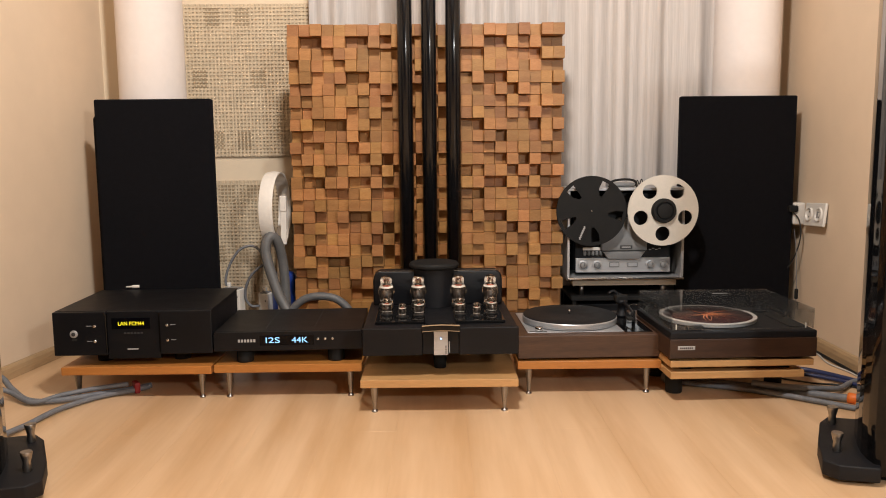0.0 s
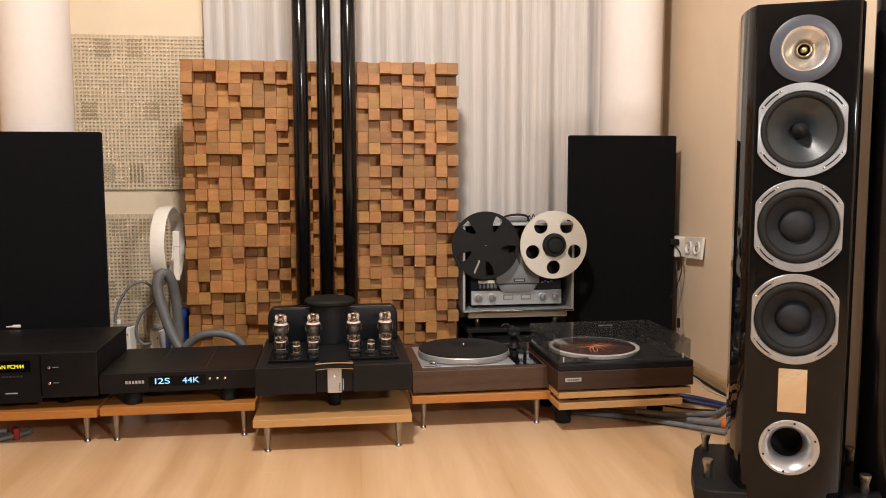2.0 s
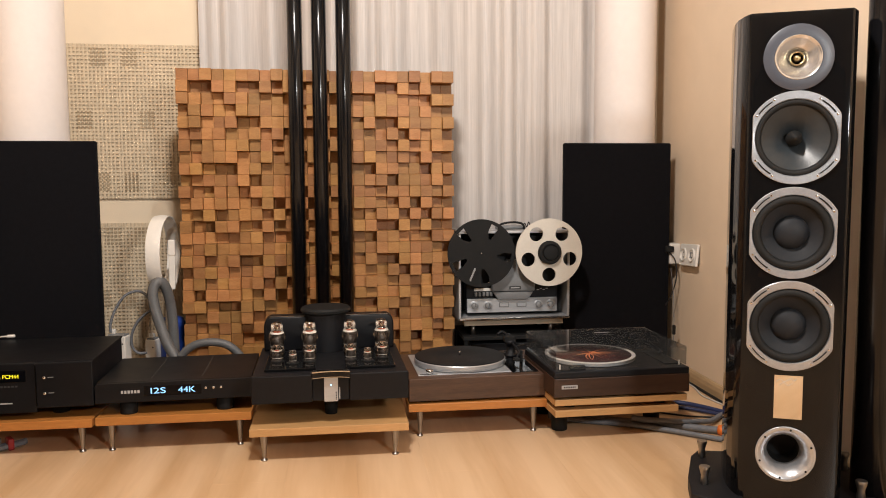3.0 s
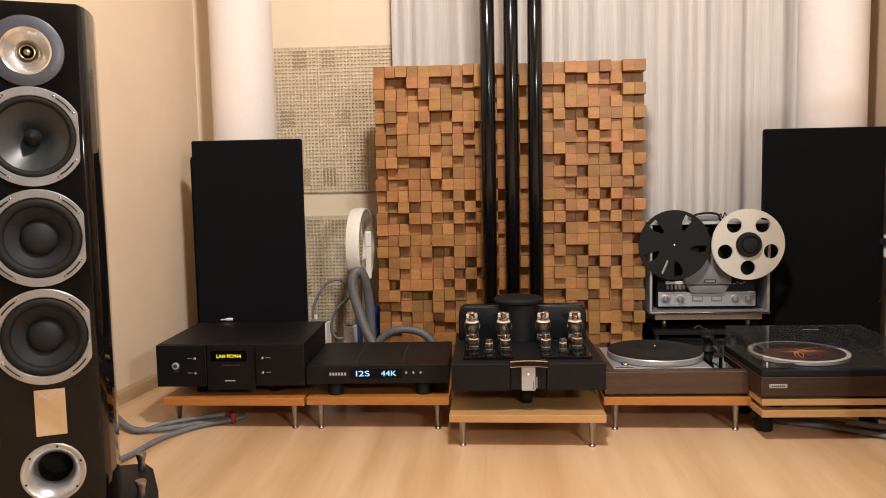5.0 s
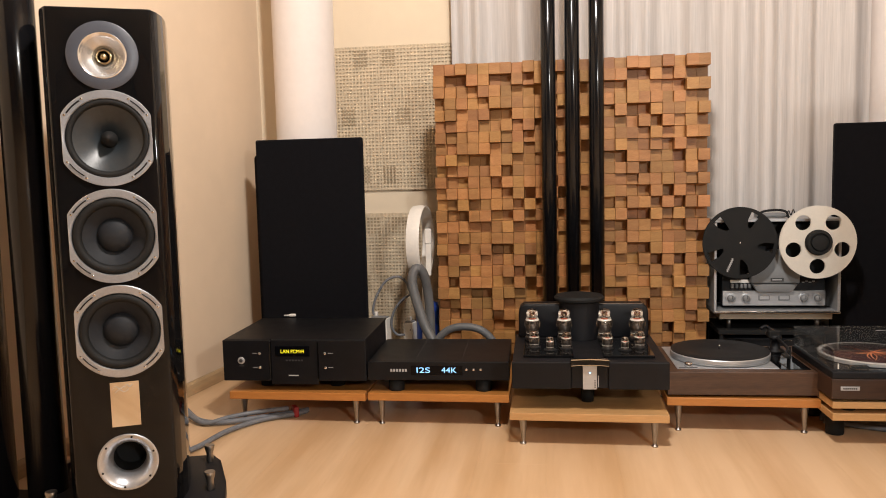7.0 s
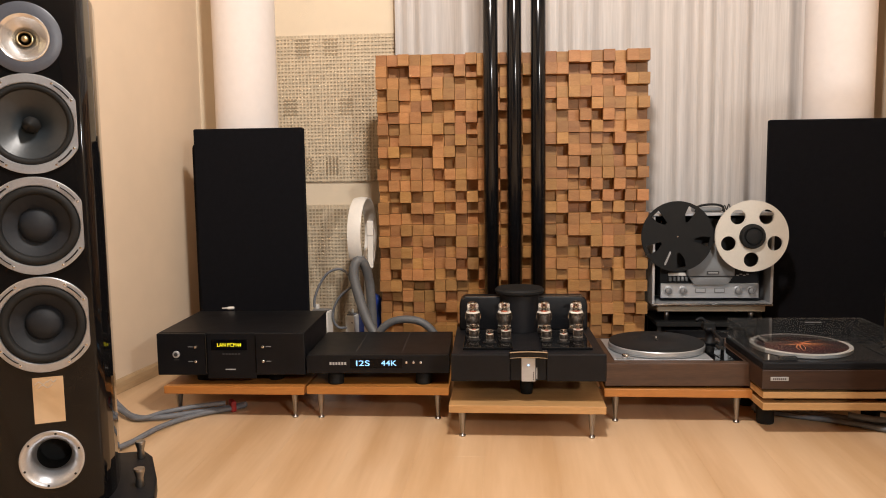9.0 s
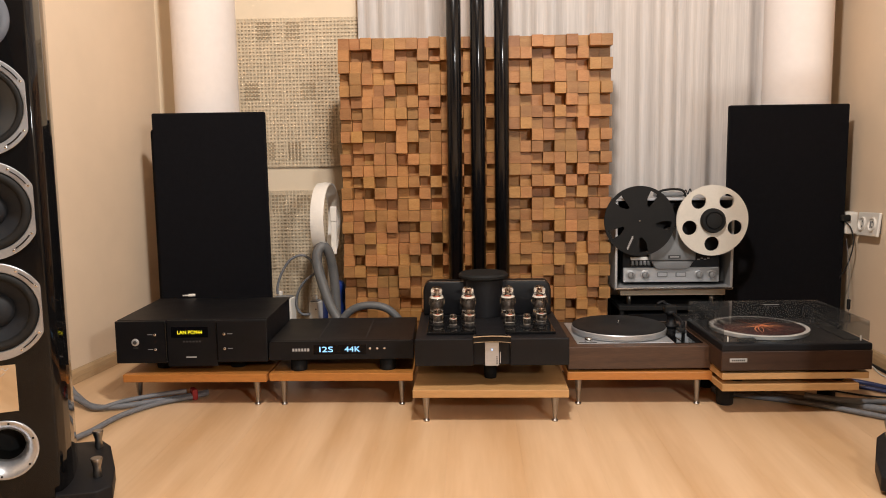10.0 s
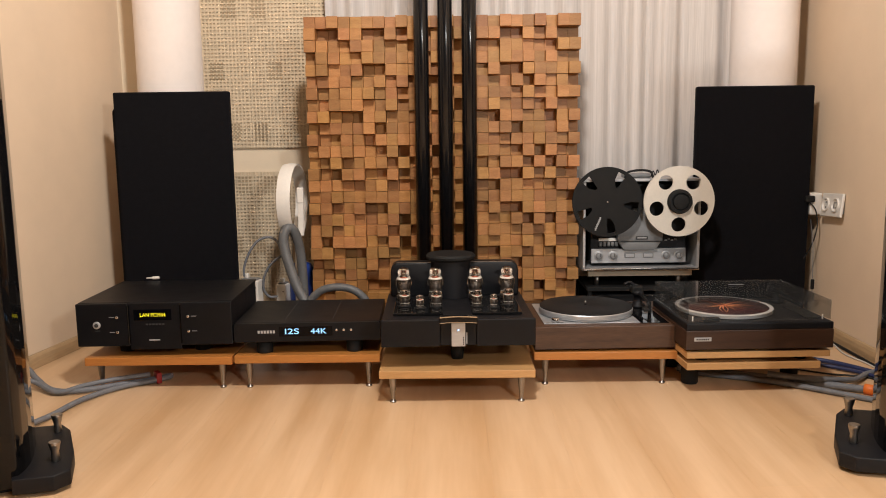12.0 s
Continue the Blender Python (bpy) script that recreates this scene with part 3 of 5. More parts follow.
def valve_amplifier():
    ob = thing("valve_amplifier", (0.736, 2.042, 0.115), "black valve amplifier with glass tubes and a silver front plate", "amplifier", 1.2)
    w, d, z0, z1 = 0.450, 0.40, 0.055, 0.136
    part("chassis", box_bm(w - 0.004, d - 0.012, z1 - z0 - 0.002, (0, d / 2 + 0.006, (z0 + z1) / 2), 0.003), POWDER, ob)
    for s in (-1, 1):
        part("front_panel", box_bm(0.172, 0.014, z1 - z0, (s * (w / 2 - 0.086), 0.003, (z0 + z1) / 2), 0.003), SATIN, ob)
    part("centre_panel", box_bm(w - 0.344, 0.010, z1 - z0 - 0.004, (0, 0.007, (z0 + z1) / 2), 0.002), SATIN, ob)
    visor = part("visor", box_bm(0.110, 0.030, 0.018, (0.0, -0.004, z1 + 0.001), 0.003), LACQUER, ob)
    for zz, hh in ((0.0095, 0.0030), (-0.0065, 0.0016)):
        part("visor_edge", slab_bm([(-0.054, z1 + zz - 0.002), (-0.028, z1 + zz), (0, z1 + zz + 0.0008), (0.028, z1 + zz), (0.054, z1 + zz - 0.002),
                                    (0.054, z1 + zz - 0.002 + hh), (0.028, z1 + zz + hh), (0, z1 + zz + hh + 0.0008), (-0.028, z1 + zz + hh), (-0.054, z1 + zz - 0.002 + hh)], -0.0212, -0.0188, 0.0, axis="y"), CHROME, visor, "polished metal edge")
    plate = part("name_plate", box_bm(0.040, 0.006, 0.070, (0.0, -0.002, z1 - 0.0455), 0.001), SILVER, ob, "brushed silver plate")
    part("power_led", knob(0.0, -0.005, z1 - 0.032, 0.0024, 0.0012), LED_BLUE, plate, "glowing blue lamp")
    for k in range(5):
        part("plate_print", box_bm(0.0032, 0.0006, 0.0034, (0.0145, -0.0053, z1 - 0.054 - k * 0.0050)), PRINT_DARK, plate)
    part("side_print", box_bm(0.0026, 0.0006, 0.034, (0.0245, 0.0016, z1 - 0.058)), PRINT, ob)
    for s in (-1, 1):
        deck = part("valve_deck", box_bm(0.148, 0.235, 0.008, (s * 0.1175, 0.165, z1 + 0.004), 0.0015), LACQUER, ob, "glossy black plate under the valves")
        top = z1 + 0.008
        for x in (0.064, 0.166):
            valve(ob, s * x, 0.265, top, 0.0258, 0.102, "tall")
        for x, y in ((0.062, 0.135), (0.160, 0.150)):
            valve(ob, s * x, y, top, 0.0155, 0.052, "short")
        valve(ob, s * 0.112, 0.115, top, 0.0115, 0.042, "short")
        for x, y in ((0.064, 0.265), (0.166, 0.265), (0.062, 0.135), (0.160, 0.150), (0.112, 0.115)):
            part("socket_ring", lathe_bm([(0.013, 0), (0.019, 0), (0.019, 0.0025), (0.013, 0.0025)], 24, Matrix.Translation((s * x, y, top)), close=True), RUBBER, ob)
        out = [(-0.104, 0), (0.104, 0), (0.104, 0.084), (0.099, 0.103), (0.085, 0.113), (-0.085, 0.113), (-0.099, 0.103), (-0.104, 0.084)]
        cover = part("transformer_cover", slab_bm([(s * 0.108 + a, z1 + b) for a, b in out], 0.335, 0.395, 0.006, axis="y", segments=3), SATIN, ob, smooth=35)
        part("cover_edge", box_bm(0.168, 0.0022, 0.0016, (s * 0.108, 0.337, z1 + 0.1135)), STEEL, cover)
    can = part("transformer_can", lathe_bm([(0, z1), (0.066, z1), (0.066, z1 + 0.123), (0, z1 + 0.123)], 48, Matrix.Translation((-0.012, 0.345, 0))), POWDER, ob, smooth=40)
    part("can_lid", lathe_bm([(0, z1 + 0.123), (0.074, z1 + 0.123), (0.081, z1 + 0.128), (0.082, z1 + 0.135), (0.076, z1 + 0.142), (0, z1 + 0.143)], 56, Matrix.Translation((-0.012, 0.345, 0))), RUBBER, can, "wider flat lid", smooth=40)
    for x, y in ((0.0, 0.115), (-0.16, 0.34), (0.16, 0.34)):
        part("foot", lathe_bm([(0, -0.013), (0.018, -0.013), (0.020, 0.01), (0.020, 0.055), (0, 0.056)], 28, Matrix.Translation((x, y, 0))), RUBBER, ob)
    return ob


valve_amplifier()


# ---------------------------------------------------------------- turntables
def walnut_turntable():
    ob = thing("turntable", (1.212, 2.186, 0.110), "walnut turntable with a black mat on a silver platter", "turntable", 1.5, "turntables")
    w, d, h = 0.476, 0.36, 0.079
    part("plinth", box_bm(w, d, h - 0.008, (0, d / 2, 0.008 + (h - 0.008) / 2), 0.002), WALNUT, ob)
    for x in (-0.19, 0.19):
        for y in (0.04, d - 0.04):
            part("foot", lathe_bm([(0, 0), (0.016, 0), (0.017, 0.009), (0, 0.009)], 20, Matrix.Translation((x, y, 0))), RUBBER, ob)
    part("deck_plate", slab_bm([(-0.204, 0.040), (0.098, 0.040), (0.098, 0.335), (-0.204, 0.335)], h, h + 0.0022, 0.0006), SILVER, ob, "silver grey metal deck")
    part("arm_board", slab_bm([(0.100, 0.030), (0.186, 0.030), (0.186, 0.335), (0.100, 0.335)], h, h + 0.002, 0.0006), LACQUER, ob, "black arm board")
    px, py = -0.044, 0.192
    m = Matrix.Translation((px, py, h - 0.0085))
    platter = part("platter", lathe_bm([(0, 0.012), (0.150, 0.012), (0.1535, 0.014), (0.1540, 0.0165), (0.1520, 0.0175), (0.1540, 0.0185), (0.1540, 0.030), (0.152, 0.0325), (0, 0.0325)], 96, m), SILVER, ob, "polished silver platter", smooth=35)
    part("mat", lathe_bm([(0, 0.0328), (0.1515, 0.0328), (0.1515, 0.0355), (0.148, 0.0365), (0.055, 0.0362), (0.054, 0.0357), (0, 0.0357)], 96, m), VINYL_MAT, platter, "black rubber mat", smooth=35)
    part("spindle", lathe_bm([(0, 0.035), (0.0036, 0.035), (0.0036, 0.047), (0.002, 0.050), (0, 0.050)], 16, m), CHROME, platter)
    part("bearing", lathe_bm([(0, 0.0105), (0.05, 0.0105), (0.05, 0.012), (0, 0.012)], 32, m), RUBBER, platter)
    part("speed_knob", lathe_bm([(0, 0), (0.0125, 0), (0.0125, 0.011), (0.0105, 0.013), (0, 0.013)], 28, Matrix.Translation((-0.165, 0.062, h + 0.002))), CHROME, ob, "polished round speed knob")
    part("speed_mark", box_bm(0.055, 0.006, 0.001, (-0.170, 0.044, h + 0.003)), PRINT_DARK, ob)
    ax, ay = 0.150, 0.262
    arm = part("tonearm_base", lathe_bm([(0, 0), (0.026, 0), (0.026, 0.008), (0.016, 0.010), (0.014, 0.040), (0.019, 0.042), (0.019, 0.056), (0, 0.058)], 28, Matrix.Translation((ax, ay, h + 0.002))), POWDER, ob)
    part("arm_tube", sweep_bm([(ax, ay, h + 0.052), (ax - 0.002, ay - 0.08, h + 0.050), (ax - 0.010, ay - 0.16, h + 0.048), (ax - 0.03, ay - 0.21, h + 0.046)], 0.0045, 10), POWDER, arm)
    part("headshell", box_bm(0.018, 0.030, 0.008, (ax - 0.035, ay - 0.222, h + 0.042), 0.002), RUBBER, arm)
    part("counterweight", lathe_bm([(0, 0), (0.017, 0), (0.018, 0.004), (0.018, 0.026), (0.017, 0.03), (0, 0.03)], 28, Matrix.Translation((ax + 0.002, ay + 0.028, h + 0.054)) @ Matrix.Rotation(radians(-90), 4, "X")), POWDER, arm)
    part("arm_pivot", box_bm(0.040, 0.024, 0.026, (ax - 0.004, ay, h + 0.062), 0.005, 3), RUBBER, arm)
    part("lift_lever", sweep_bm([(ax + 0.010, ay - 0.015, h + 0.035), (ax + 0.028, ay - 0.03, h + 0.047), (ax + 0.036, ay - 0.05, h + 0.05)], 0.0020, 8), CHROME, arm)
    part("anti_skate", sweep_bm([(ax - 0.006, ay + 0.012, h + 0.068), (ax - 0.026, ay + 0.014, h + 0.085), (ax - 0.045, ay + 0.010, h + 0.078)], 0.0055, 8), POWDER, arm)
    part("arm_rest", box_bm(0.010, 0.010, 0.040, (ax + 0.012, ay - 0.10, h + 0.022), 0.002), RUBBER, arm)
    return ob


walnut_turntable()


def lidded_turntable():
    ob = thing("turntable", (1.629, 2.085, 0.1325), "dark turntable under a clear lid with a picture record", "turntable", 1.5, "turntables")
    w, d = 0.440, 0.352
    part("plinth", box_bm(w, d, 0.058, (0, d / 2, 0.037), 0.002), ROSEWOOD, ob)
    part("top_deck", box_bm(w - 0.002, d - 0.002, 0.021, (0, d / 2, 0.0765), 0.003), POWDER, ob, "black top deck")
    for x in (-0.18, 0.18):
        for y in (0.05, d - 0.05):
            part("foot", lathe_bm([(0, 0), (0.02, 0), (0.021, 0.008), (0, 0.008)], 20, Matrix.Translation((x, y, 0))), RUBBER, ob)
    badge = part("name_badge", box_bm(0.051, 0.002, 0.0115, (-0.171, -0.0010, 0.0400), 0.0006), SILVER, ob, "small silver badge")
    bars("badge_print", -0.191, -0.152, 0.0400, 0.0045, -0.0023, 7, PRINT_DARK, badge)
    zt = 0.087
    px, py = -0.044, 0.180
    m = Matrix.Translation((px, py, zt))
    platter = part("platter", lathe_bm([(0, 0.002), (0.143, 0.002), (0.147, 0.004), (0.147, 0.012), (0, 0.012)], 80, m), SILVER, ob, "silver platter", smooth=35)
    record = part("record", lathe_bm([(0.1345, 0.0125), (0.1475, 0.0125), (0.1480, 0.0138), (0.1475, 0.0150), (0.1355, 0.0150)], 96, m, close=True), DISC_WHITE, ob, "picture record with a white rim", smooth=35)
    part("picture", lathe_bm([(0, 0.0126), (0.1343, 0.0126), (0.1343, 0.0148), (0, 0.0148)], 80, m), DISC_ART, record, "dark red and black printed picture")
    rng = random.Random(5)
    for k in range(24):
        a = rng.uniform(0, 2 * math.pi)
        r0, r1 = rng.uniform(0.0, 0.02), rng.uniform(0.05, 0.105)
        bend = rng.uniform(-0.5, 0.5)
        pts = [(px + r * math.cos(a + bend * (r / 0.1)), py + r * math.sin(a + bend * (r / 0.1)), zt + 0.0149) for r in (r0, (r0 + r1) / 2, r1)]
        part("flame_streak", sweep_bm(pts, 0.0036 * rng.uniform(0.4, 1.3), 6, 5, flat=0.12, taper=0.0005), DISC_FLAME, record)
    part("spindle", lathe_bm([(0, 0.012), (0.0036, 0.012), (0.0036, 0.024), (0.002, 0.027), (0, 0.027)], 16, m), CHROME, platter)
    ax, ay = 0.172, 0.285
    arm = part("tonearm_base", lathe_bm([(0, 0), (0.026, 0), (0.026, 0.006), (0.013, 0.008), (0.013, 0.030), (0, 0.030)], 28, Matrix.Translation((ax, ay, zt))), POWDER, ob)
    part("arm_tube", sweep_bm([(ax, ay, zt + 0.034), (ax + 0.004, ay - 0.1, zt + 0.033), (ax - 0.004, ay - 0.18, zt + 0.032), (ax - 0.022, ay - 0.215, zt + 0.030)], 0.0042, 10), POWDER, arm)
    part("counterweight", lathe_bm([(0, 0), (0.015, 0), (0.015, 0.025), (0, 0.025)], 24, Matrix.Translation((ax, ay + 0.02, zt + 0.034)) @ Matrix.Rotation(radians(-90), 4, "X")), POWDER, arm)
    part("arm_panel", box_bm(0.055, 0.17, 0.003, (0.185, 0.13, zt + 0.0015), 0.001), RUBBER, ob)
    part("strobe_lamp", box_bm(0.050, 0.018, 0.010, (-0.135, 0.038, zt + 0.005), 0.002), RUBBER, ob)
    x0, x1, y0, y1, z0, z1, t = -0.214, 0.214, 0.012, 0.350, zt + 0.0025, zt + 0.062, 0.0032
    xm, ym, zm, hh = (x0 + x1) / 2, (y0 + y1) / 2, (z0 + z1) / 2, z1 - z0 - t - 0.001
    cover = part("dust_cover", box_bm(x1 - x0, y1 - y0, t, (xm, ym, z1), 0.0008, 2), ACRYLIC, ob, "clear smoky acrylic lid")
    cover.visible_shadow = False
    for c, s in (((xm, y0 + t / 2, zm), (x1 - x0 - 2 * t - 0.001, t, hh)), ((xm, y1 - t / 2, zm), (x1 - x0 - 2 * t - 0.001, t, hh)),
                 ((x0 + t / 2, ym, zm), (t, y1 - y0, hh)), ((x1 - t / 2, ym, zm), (t, y1 - y0, hh))):
        part("side_pane", box_bm(*s, c, 0.0006, 1), ACRYLIC, cover).visible_shadow = False
    for x in (-0.195, 0.195):
        part("lid_stop", box_bm(0.004, 0.003, 0.016, (x, y0 + 0.012, z0 + 0.008), 0.001), WHITE_PLASTIC, cover)
    for x in (-0.14, 0.14):
        part("hinge", box_bm(0.03, 0.016, 0.035, (x, y1 + 0.009, zt + 0.01), 0.003), RUBBER, cover)
    part("lid_mark", box_bm(0.05, 0.006, 0.0006, (0.03, 0.27, z1 + 0.002)), GREY_PLASTIC, cover)
    return ob


lidded_turntable()


# ---------------------------------------------------------------- tape recorder on its rack
def reel(ob, name, x, y, z, mat, holes, label, start, hole_r, hole_at, square=False):
    """A tape reel: two flanges with cut-outs round a hub."""
    r = 0.1295
    disc = None
    for yy in (0.0, 0.009):
        own = bmesh.new()
        n = 120
        rim = [own.verts.new((r * math.cos(2 * math.pi * k / n), yy, r * math.sin(2 * math.pi * k / n))) for k in range(n)]
        edges = [own.edges.new((rim[k], rim[(k + 1) % n])) for k in range(n)]
        for h in range(holes):
            a = start + 2 * math.pi * h / holes
            if square:
                shape = []
                for rr, da in ((0.062, -0.15), (0.118, -0.17), (0.118, 0.13), (0.088, 0.16), (0.062, 0.02)):
                    shape.append((rr * math.cos(a + da), rr * math.sin(a + da)))
            else:
                shape = circle(hole_r, 24, hole_at * math.cos(a), hole_at * math.sin(a))
            ring = [own.verts.new((p, yy, q)) for p, q in shape]
            edges += [own.edges.new((ring[k], ring[(k + 1) % len(ring)])) for k in range(len(ring))]
        bmesh.ops.triangle_fill(own, use_beauty=True, use_dissolve=False, edges=edges)
        more = bmesh.ops.extrude_face_region(own, geom=own.faces[:])
        bmesh.ops.translate(own, vec=(0, 0.0014, 0), verts=[v for v in more["geom"] if isinstance(v, bmesh.types.BMVert)])
        bmesh.ops.recalc_face_normals(own, faces=own.faces)
        disc = join(disc, own)
    bmesh.ops.translate(disc, vec=(x, y, z), verts=disc.verts)
    flange = part(name, disc, mat, ob, label)
    m = Matrix.Translation((x, y + 0.009, z)) @ TO_FRONT
    part("reel_core", lathe_bm([(0.03, -0.0012), (0.056, -0.0012), (0.056, 0.0070), (0.03, 0.0070)], 48, m, close=True), GREY_PLASTIC if square else material("brown tape wound on the reel", (0.06, 0.035, 0.02), 0.35, vary=0.2, scale=30), flange, "wound tape")
    return flange


def tape_recorder():
    ob = thing("tape_recorder", (1.434, 2.74, 0.2667), "grey reel-to-reel tape recorder with two large reels", "tape recorder", 0.0)
    w, h, d = 0.438, 0.345, 0.20
    bm = None
    for sx, sz, cx, cz in ((w, 0.010, 0, 0.005), (w, 0.010, 0, h - 0.005), (0.010, h - 0.021, -w / 2 + 0.005, h / 2), (0.010, h - 0.021, w / 2 - 0.005, h / 2)):
        bm = box_bm(sx, d, sz, (cx, d / 2, cz), 0.002, bm=bm)
    part("case", bm, SILVER, ob, "silver grey case rim")
    # polished strip added to draw the highlight line along the case's lower rim
    part("sill_highlight", box_bm(w - 0.002, 0.008, 0.010, (0, -0.0045, 0.0055), 0.003), CHROME, ob, "polished strip added for the highlight on the lower rim")
    part("case_back", box_bm(w - 0.022, 0.010, h - 0.022, (0, d - 0.01, h / 2)), RUBBER, ob)
    part("deck", box_bm(0.364, 0.05, h - 0.05, (0, 0.075, h / 2 + 0.004), 0.003), POWDER, ob, "black deck panel")
    panel = part("control_panel", box_bm(0.360, 0.012, 0.055, (0, 0.043, 0.051), 0.002), SILVER, ob, "brushed silver control panel")
    for x in (-0.152, -0.098, 0.104, 0.152):
        k = part("knob", knob(x, 0.037, 0.052, 0.0125, 0.016, steps=28), GREY_PLASTIC, ob, "grey turning knob")
        part("knob_skirt", knob(x, 0.0375, 0.052, 0.0185, 0.003, steps=28), SILVER, k)
        part("knob_mark", box_bm(0.002, 0.001, 0.011, (x + 0.003, 0.0205, 0.056)), PRINT_DARK, k)
    for x in (-0.034, 0.036):
        part("level_meter", box_bm(0.040, 0.005, 0.019, (x, 0.036, 0.053), 0.002), GREY_PLASTIC, panel, "small grey meter window")
        part("meter_face", box_bm(0.032, 0.0012, 0.012, (x, 0.0331, 0.053)), SILVER, panel)
    part("key_bar", box_bm(0.072, 0.006, 0.012, (-0.116, 0.046, 0.113), 0.0015), WHITE_PLASTIC, ob, "pale strip above the keys")
    for k in range(5):
        part("key", box_bm(0.0105, 0.014, 0.016, (-0.145 + k * 0.0152, 0.044, 0.096), 0.002), GREY_PLASTIC, ob, "grey piano key")
    half = [(0.026, 0.232), (0.036, 0.208), (0.050, 0.184), (0.068, 0.155), (0.086, 0.140), (0.085, 0.108)]
    out = half + [(-a, b) for a, b in reversed(half)]
    cover = part("head_cover", slab_bm(out, 0.018, 0.048, 0.004, axis="y", segments=3), GREY_PLASTIC, ob, "grey plastic head cover", smooth=35)
    part("lower_cover", slab_bm([(-0.080, 0.105), (0.080, 0.105), (0.062, 0.078), (0.052, 0.074), (-0.052, 0.074), (-0.062, 0.078)], 0.022, 0.048, 0.003, axis="y"), GREY_PLASTIC, cover, smooth=35)
    part("cover_badge", box_bm(0.046, 0.002, 0.013, (0.006, 0.0172, 0.122), 0.001), PRINT_DARK, cover, "small dark badge")
    part("cover_badge_print", box_bm(0.034, 0.001, 0.004, (0.006, 0.0160, 0.122)), PRINT, cover)
    for k in range(4):
        part("deck_print", box_bm(0.009, 0.001, 0.0035, (0.105 + k * 0.012, 0.0495, 0.108 + 0.004 * (k % 2))), PRINT, ob)
    for x in (-0.095, 0.095):
        part("tape_guide", knob(x, 0.052, 0.142, 0.005, 0.03), CHROME, ob, "polished tape guide")
    for x, yy in ((-0.133, 0.0), (0.124, 0.0)):
        part("spindle", lathe_bm([(0, 0), (0.012, 0), (0.012, 0.055), (0, 0.055)], 20, Matrix.Translation((x, 0.048, 0.262)) @ TO_FRONT), STEEL, ob)
    black = reel(ob, "take_up_reel", -0.134, -0.022, 0.262, RUBBER, 5, "black reel with angular cut-outs", math.radians(63), 0, 0, True)
    part("hub_pin", knob(-0.134, -0.022, 0.262, 0.003, 0.003), CHROME, black)
    bm = None
    for k in range(7):
        a = math.radians(247)
        bm = box_bm(0.0055, 0.0006, 0.010, (-0.134 + (0.066 + 0.0072 * k) * math.cos(a), -0.0226, 0.262 + (0.066 + 0.0072 * k) * math.sin(a)), bm=bm)
    part("reel_print", bm, PRINT, black)
    ivory = reel(ob, "supply_reel", 0.126, -0.040, 0.263, IVORY, 5, "ivory reel with five round holes", math.radians(54), 0.0270, 0.0860)
    part("reel_hub", lathe_bm([(0, 0), (0.045, 0), (0.045, 0.012), (0.041, 0.018), (0.034, 0.019), (0.033, 0.012), (0.028, 0.012), (0.026, 0.020), (0.012, 0.022), (0, 0.022)], 48, Matrix.Translation((0.126, -0.0405, 0.263)) @ TO_FRONT), RUBBER, ivory, "black hub adapter", smooth=35)
    part("handle", sweep_bm([(-0.055, 0.05, h), (-0.045, 0.05, h + 0.022), (0, 0.05, h + 0.030), (0.04, 0.05, h + 0.024), (0.052, 0.05, h)], 0.0045, 8), RUBBER, ob, "black carrying handle")
    part("top_box", box_bm(0.10, 0.06, 0.016, (0.0, 0.11, h + 0.008), 0.003), GREY_PLASTIC, ob)
    part("loose_lead", sweep_bm([(0.045, 0.06, h + 0.004), (0.052, 0.055, h + 0.026), (0.060, 0.055, h + 0.010), (0.068, 0.055, h + 0.030), (0.078, 0.06, h + 0.004)], 0.0022, 6), CABLE_BLACK, ob)
    return ob


tape_recorder()


def recorder_rack():
    ob = thing("rack", (1.434, 2.76, 0), "low black rack with a pale wooden top and steel legs", "rack", 0.0)
    part("top_board", box_bm(0.392, 0.23, 0.022, (0, 0.105, 0.2555), 0.0015), RACK_TOP, ob, "pale beech top board")
    part("shelf", box_bm(0.40, 0.25, 0.016, (0, 0.11, 0.195), 0.002), RUBBER, ob)
    part("lower_shelf", box_bm(0.40, 0.25, 0.016, (0, 0.11, 0.06), 0.002), RUBBER, ob)
    part("rear_panel", box_bm(0.40, 0.012, 0.118, (0, 0.228, 0.1275)), RUBBER, ob)
    for x in (-0.155, 0.155):
        for y in (0.03, 0.19):
            part("short_leg", lathe_bm([(0, 0.203), (0.009, 0.203), (0.009, 0.2444), (0, 0.2444)], 16, Matrix.Translation((x, y, 0))), STEEL, ob, "short steel leg")
    for x in (-0.188, 0.188):
        for y in (0.0, 0.20):
            part("post", box_bm(0.014, 0.014, 0.187, (x, y, 0.0935), 0.002), RUBBER, ob)
    return ob


recorder_rack()
solid("power_box", box_bm(0.33, 0.17, 0.10, (0, 0.085, 0.05), 0.004), POWDER, "flat black box on the rack's lower shelf", "box", at=(1.434, 2.775, 0.0685))


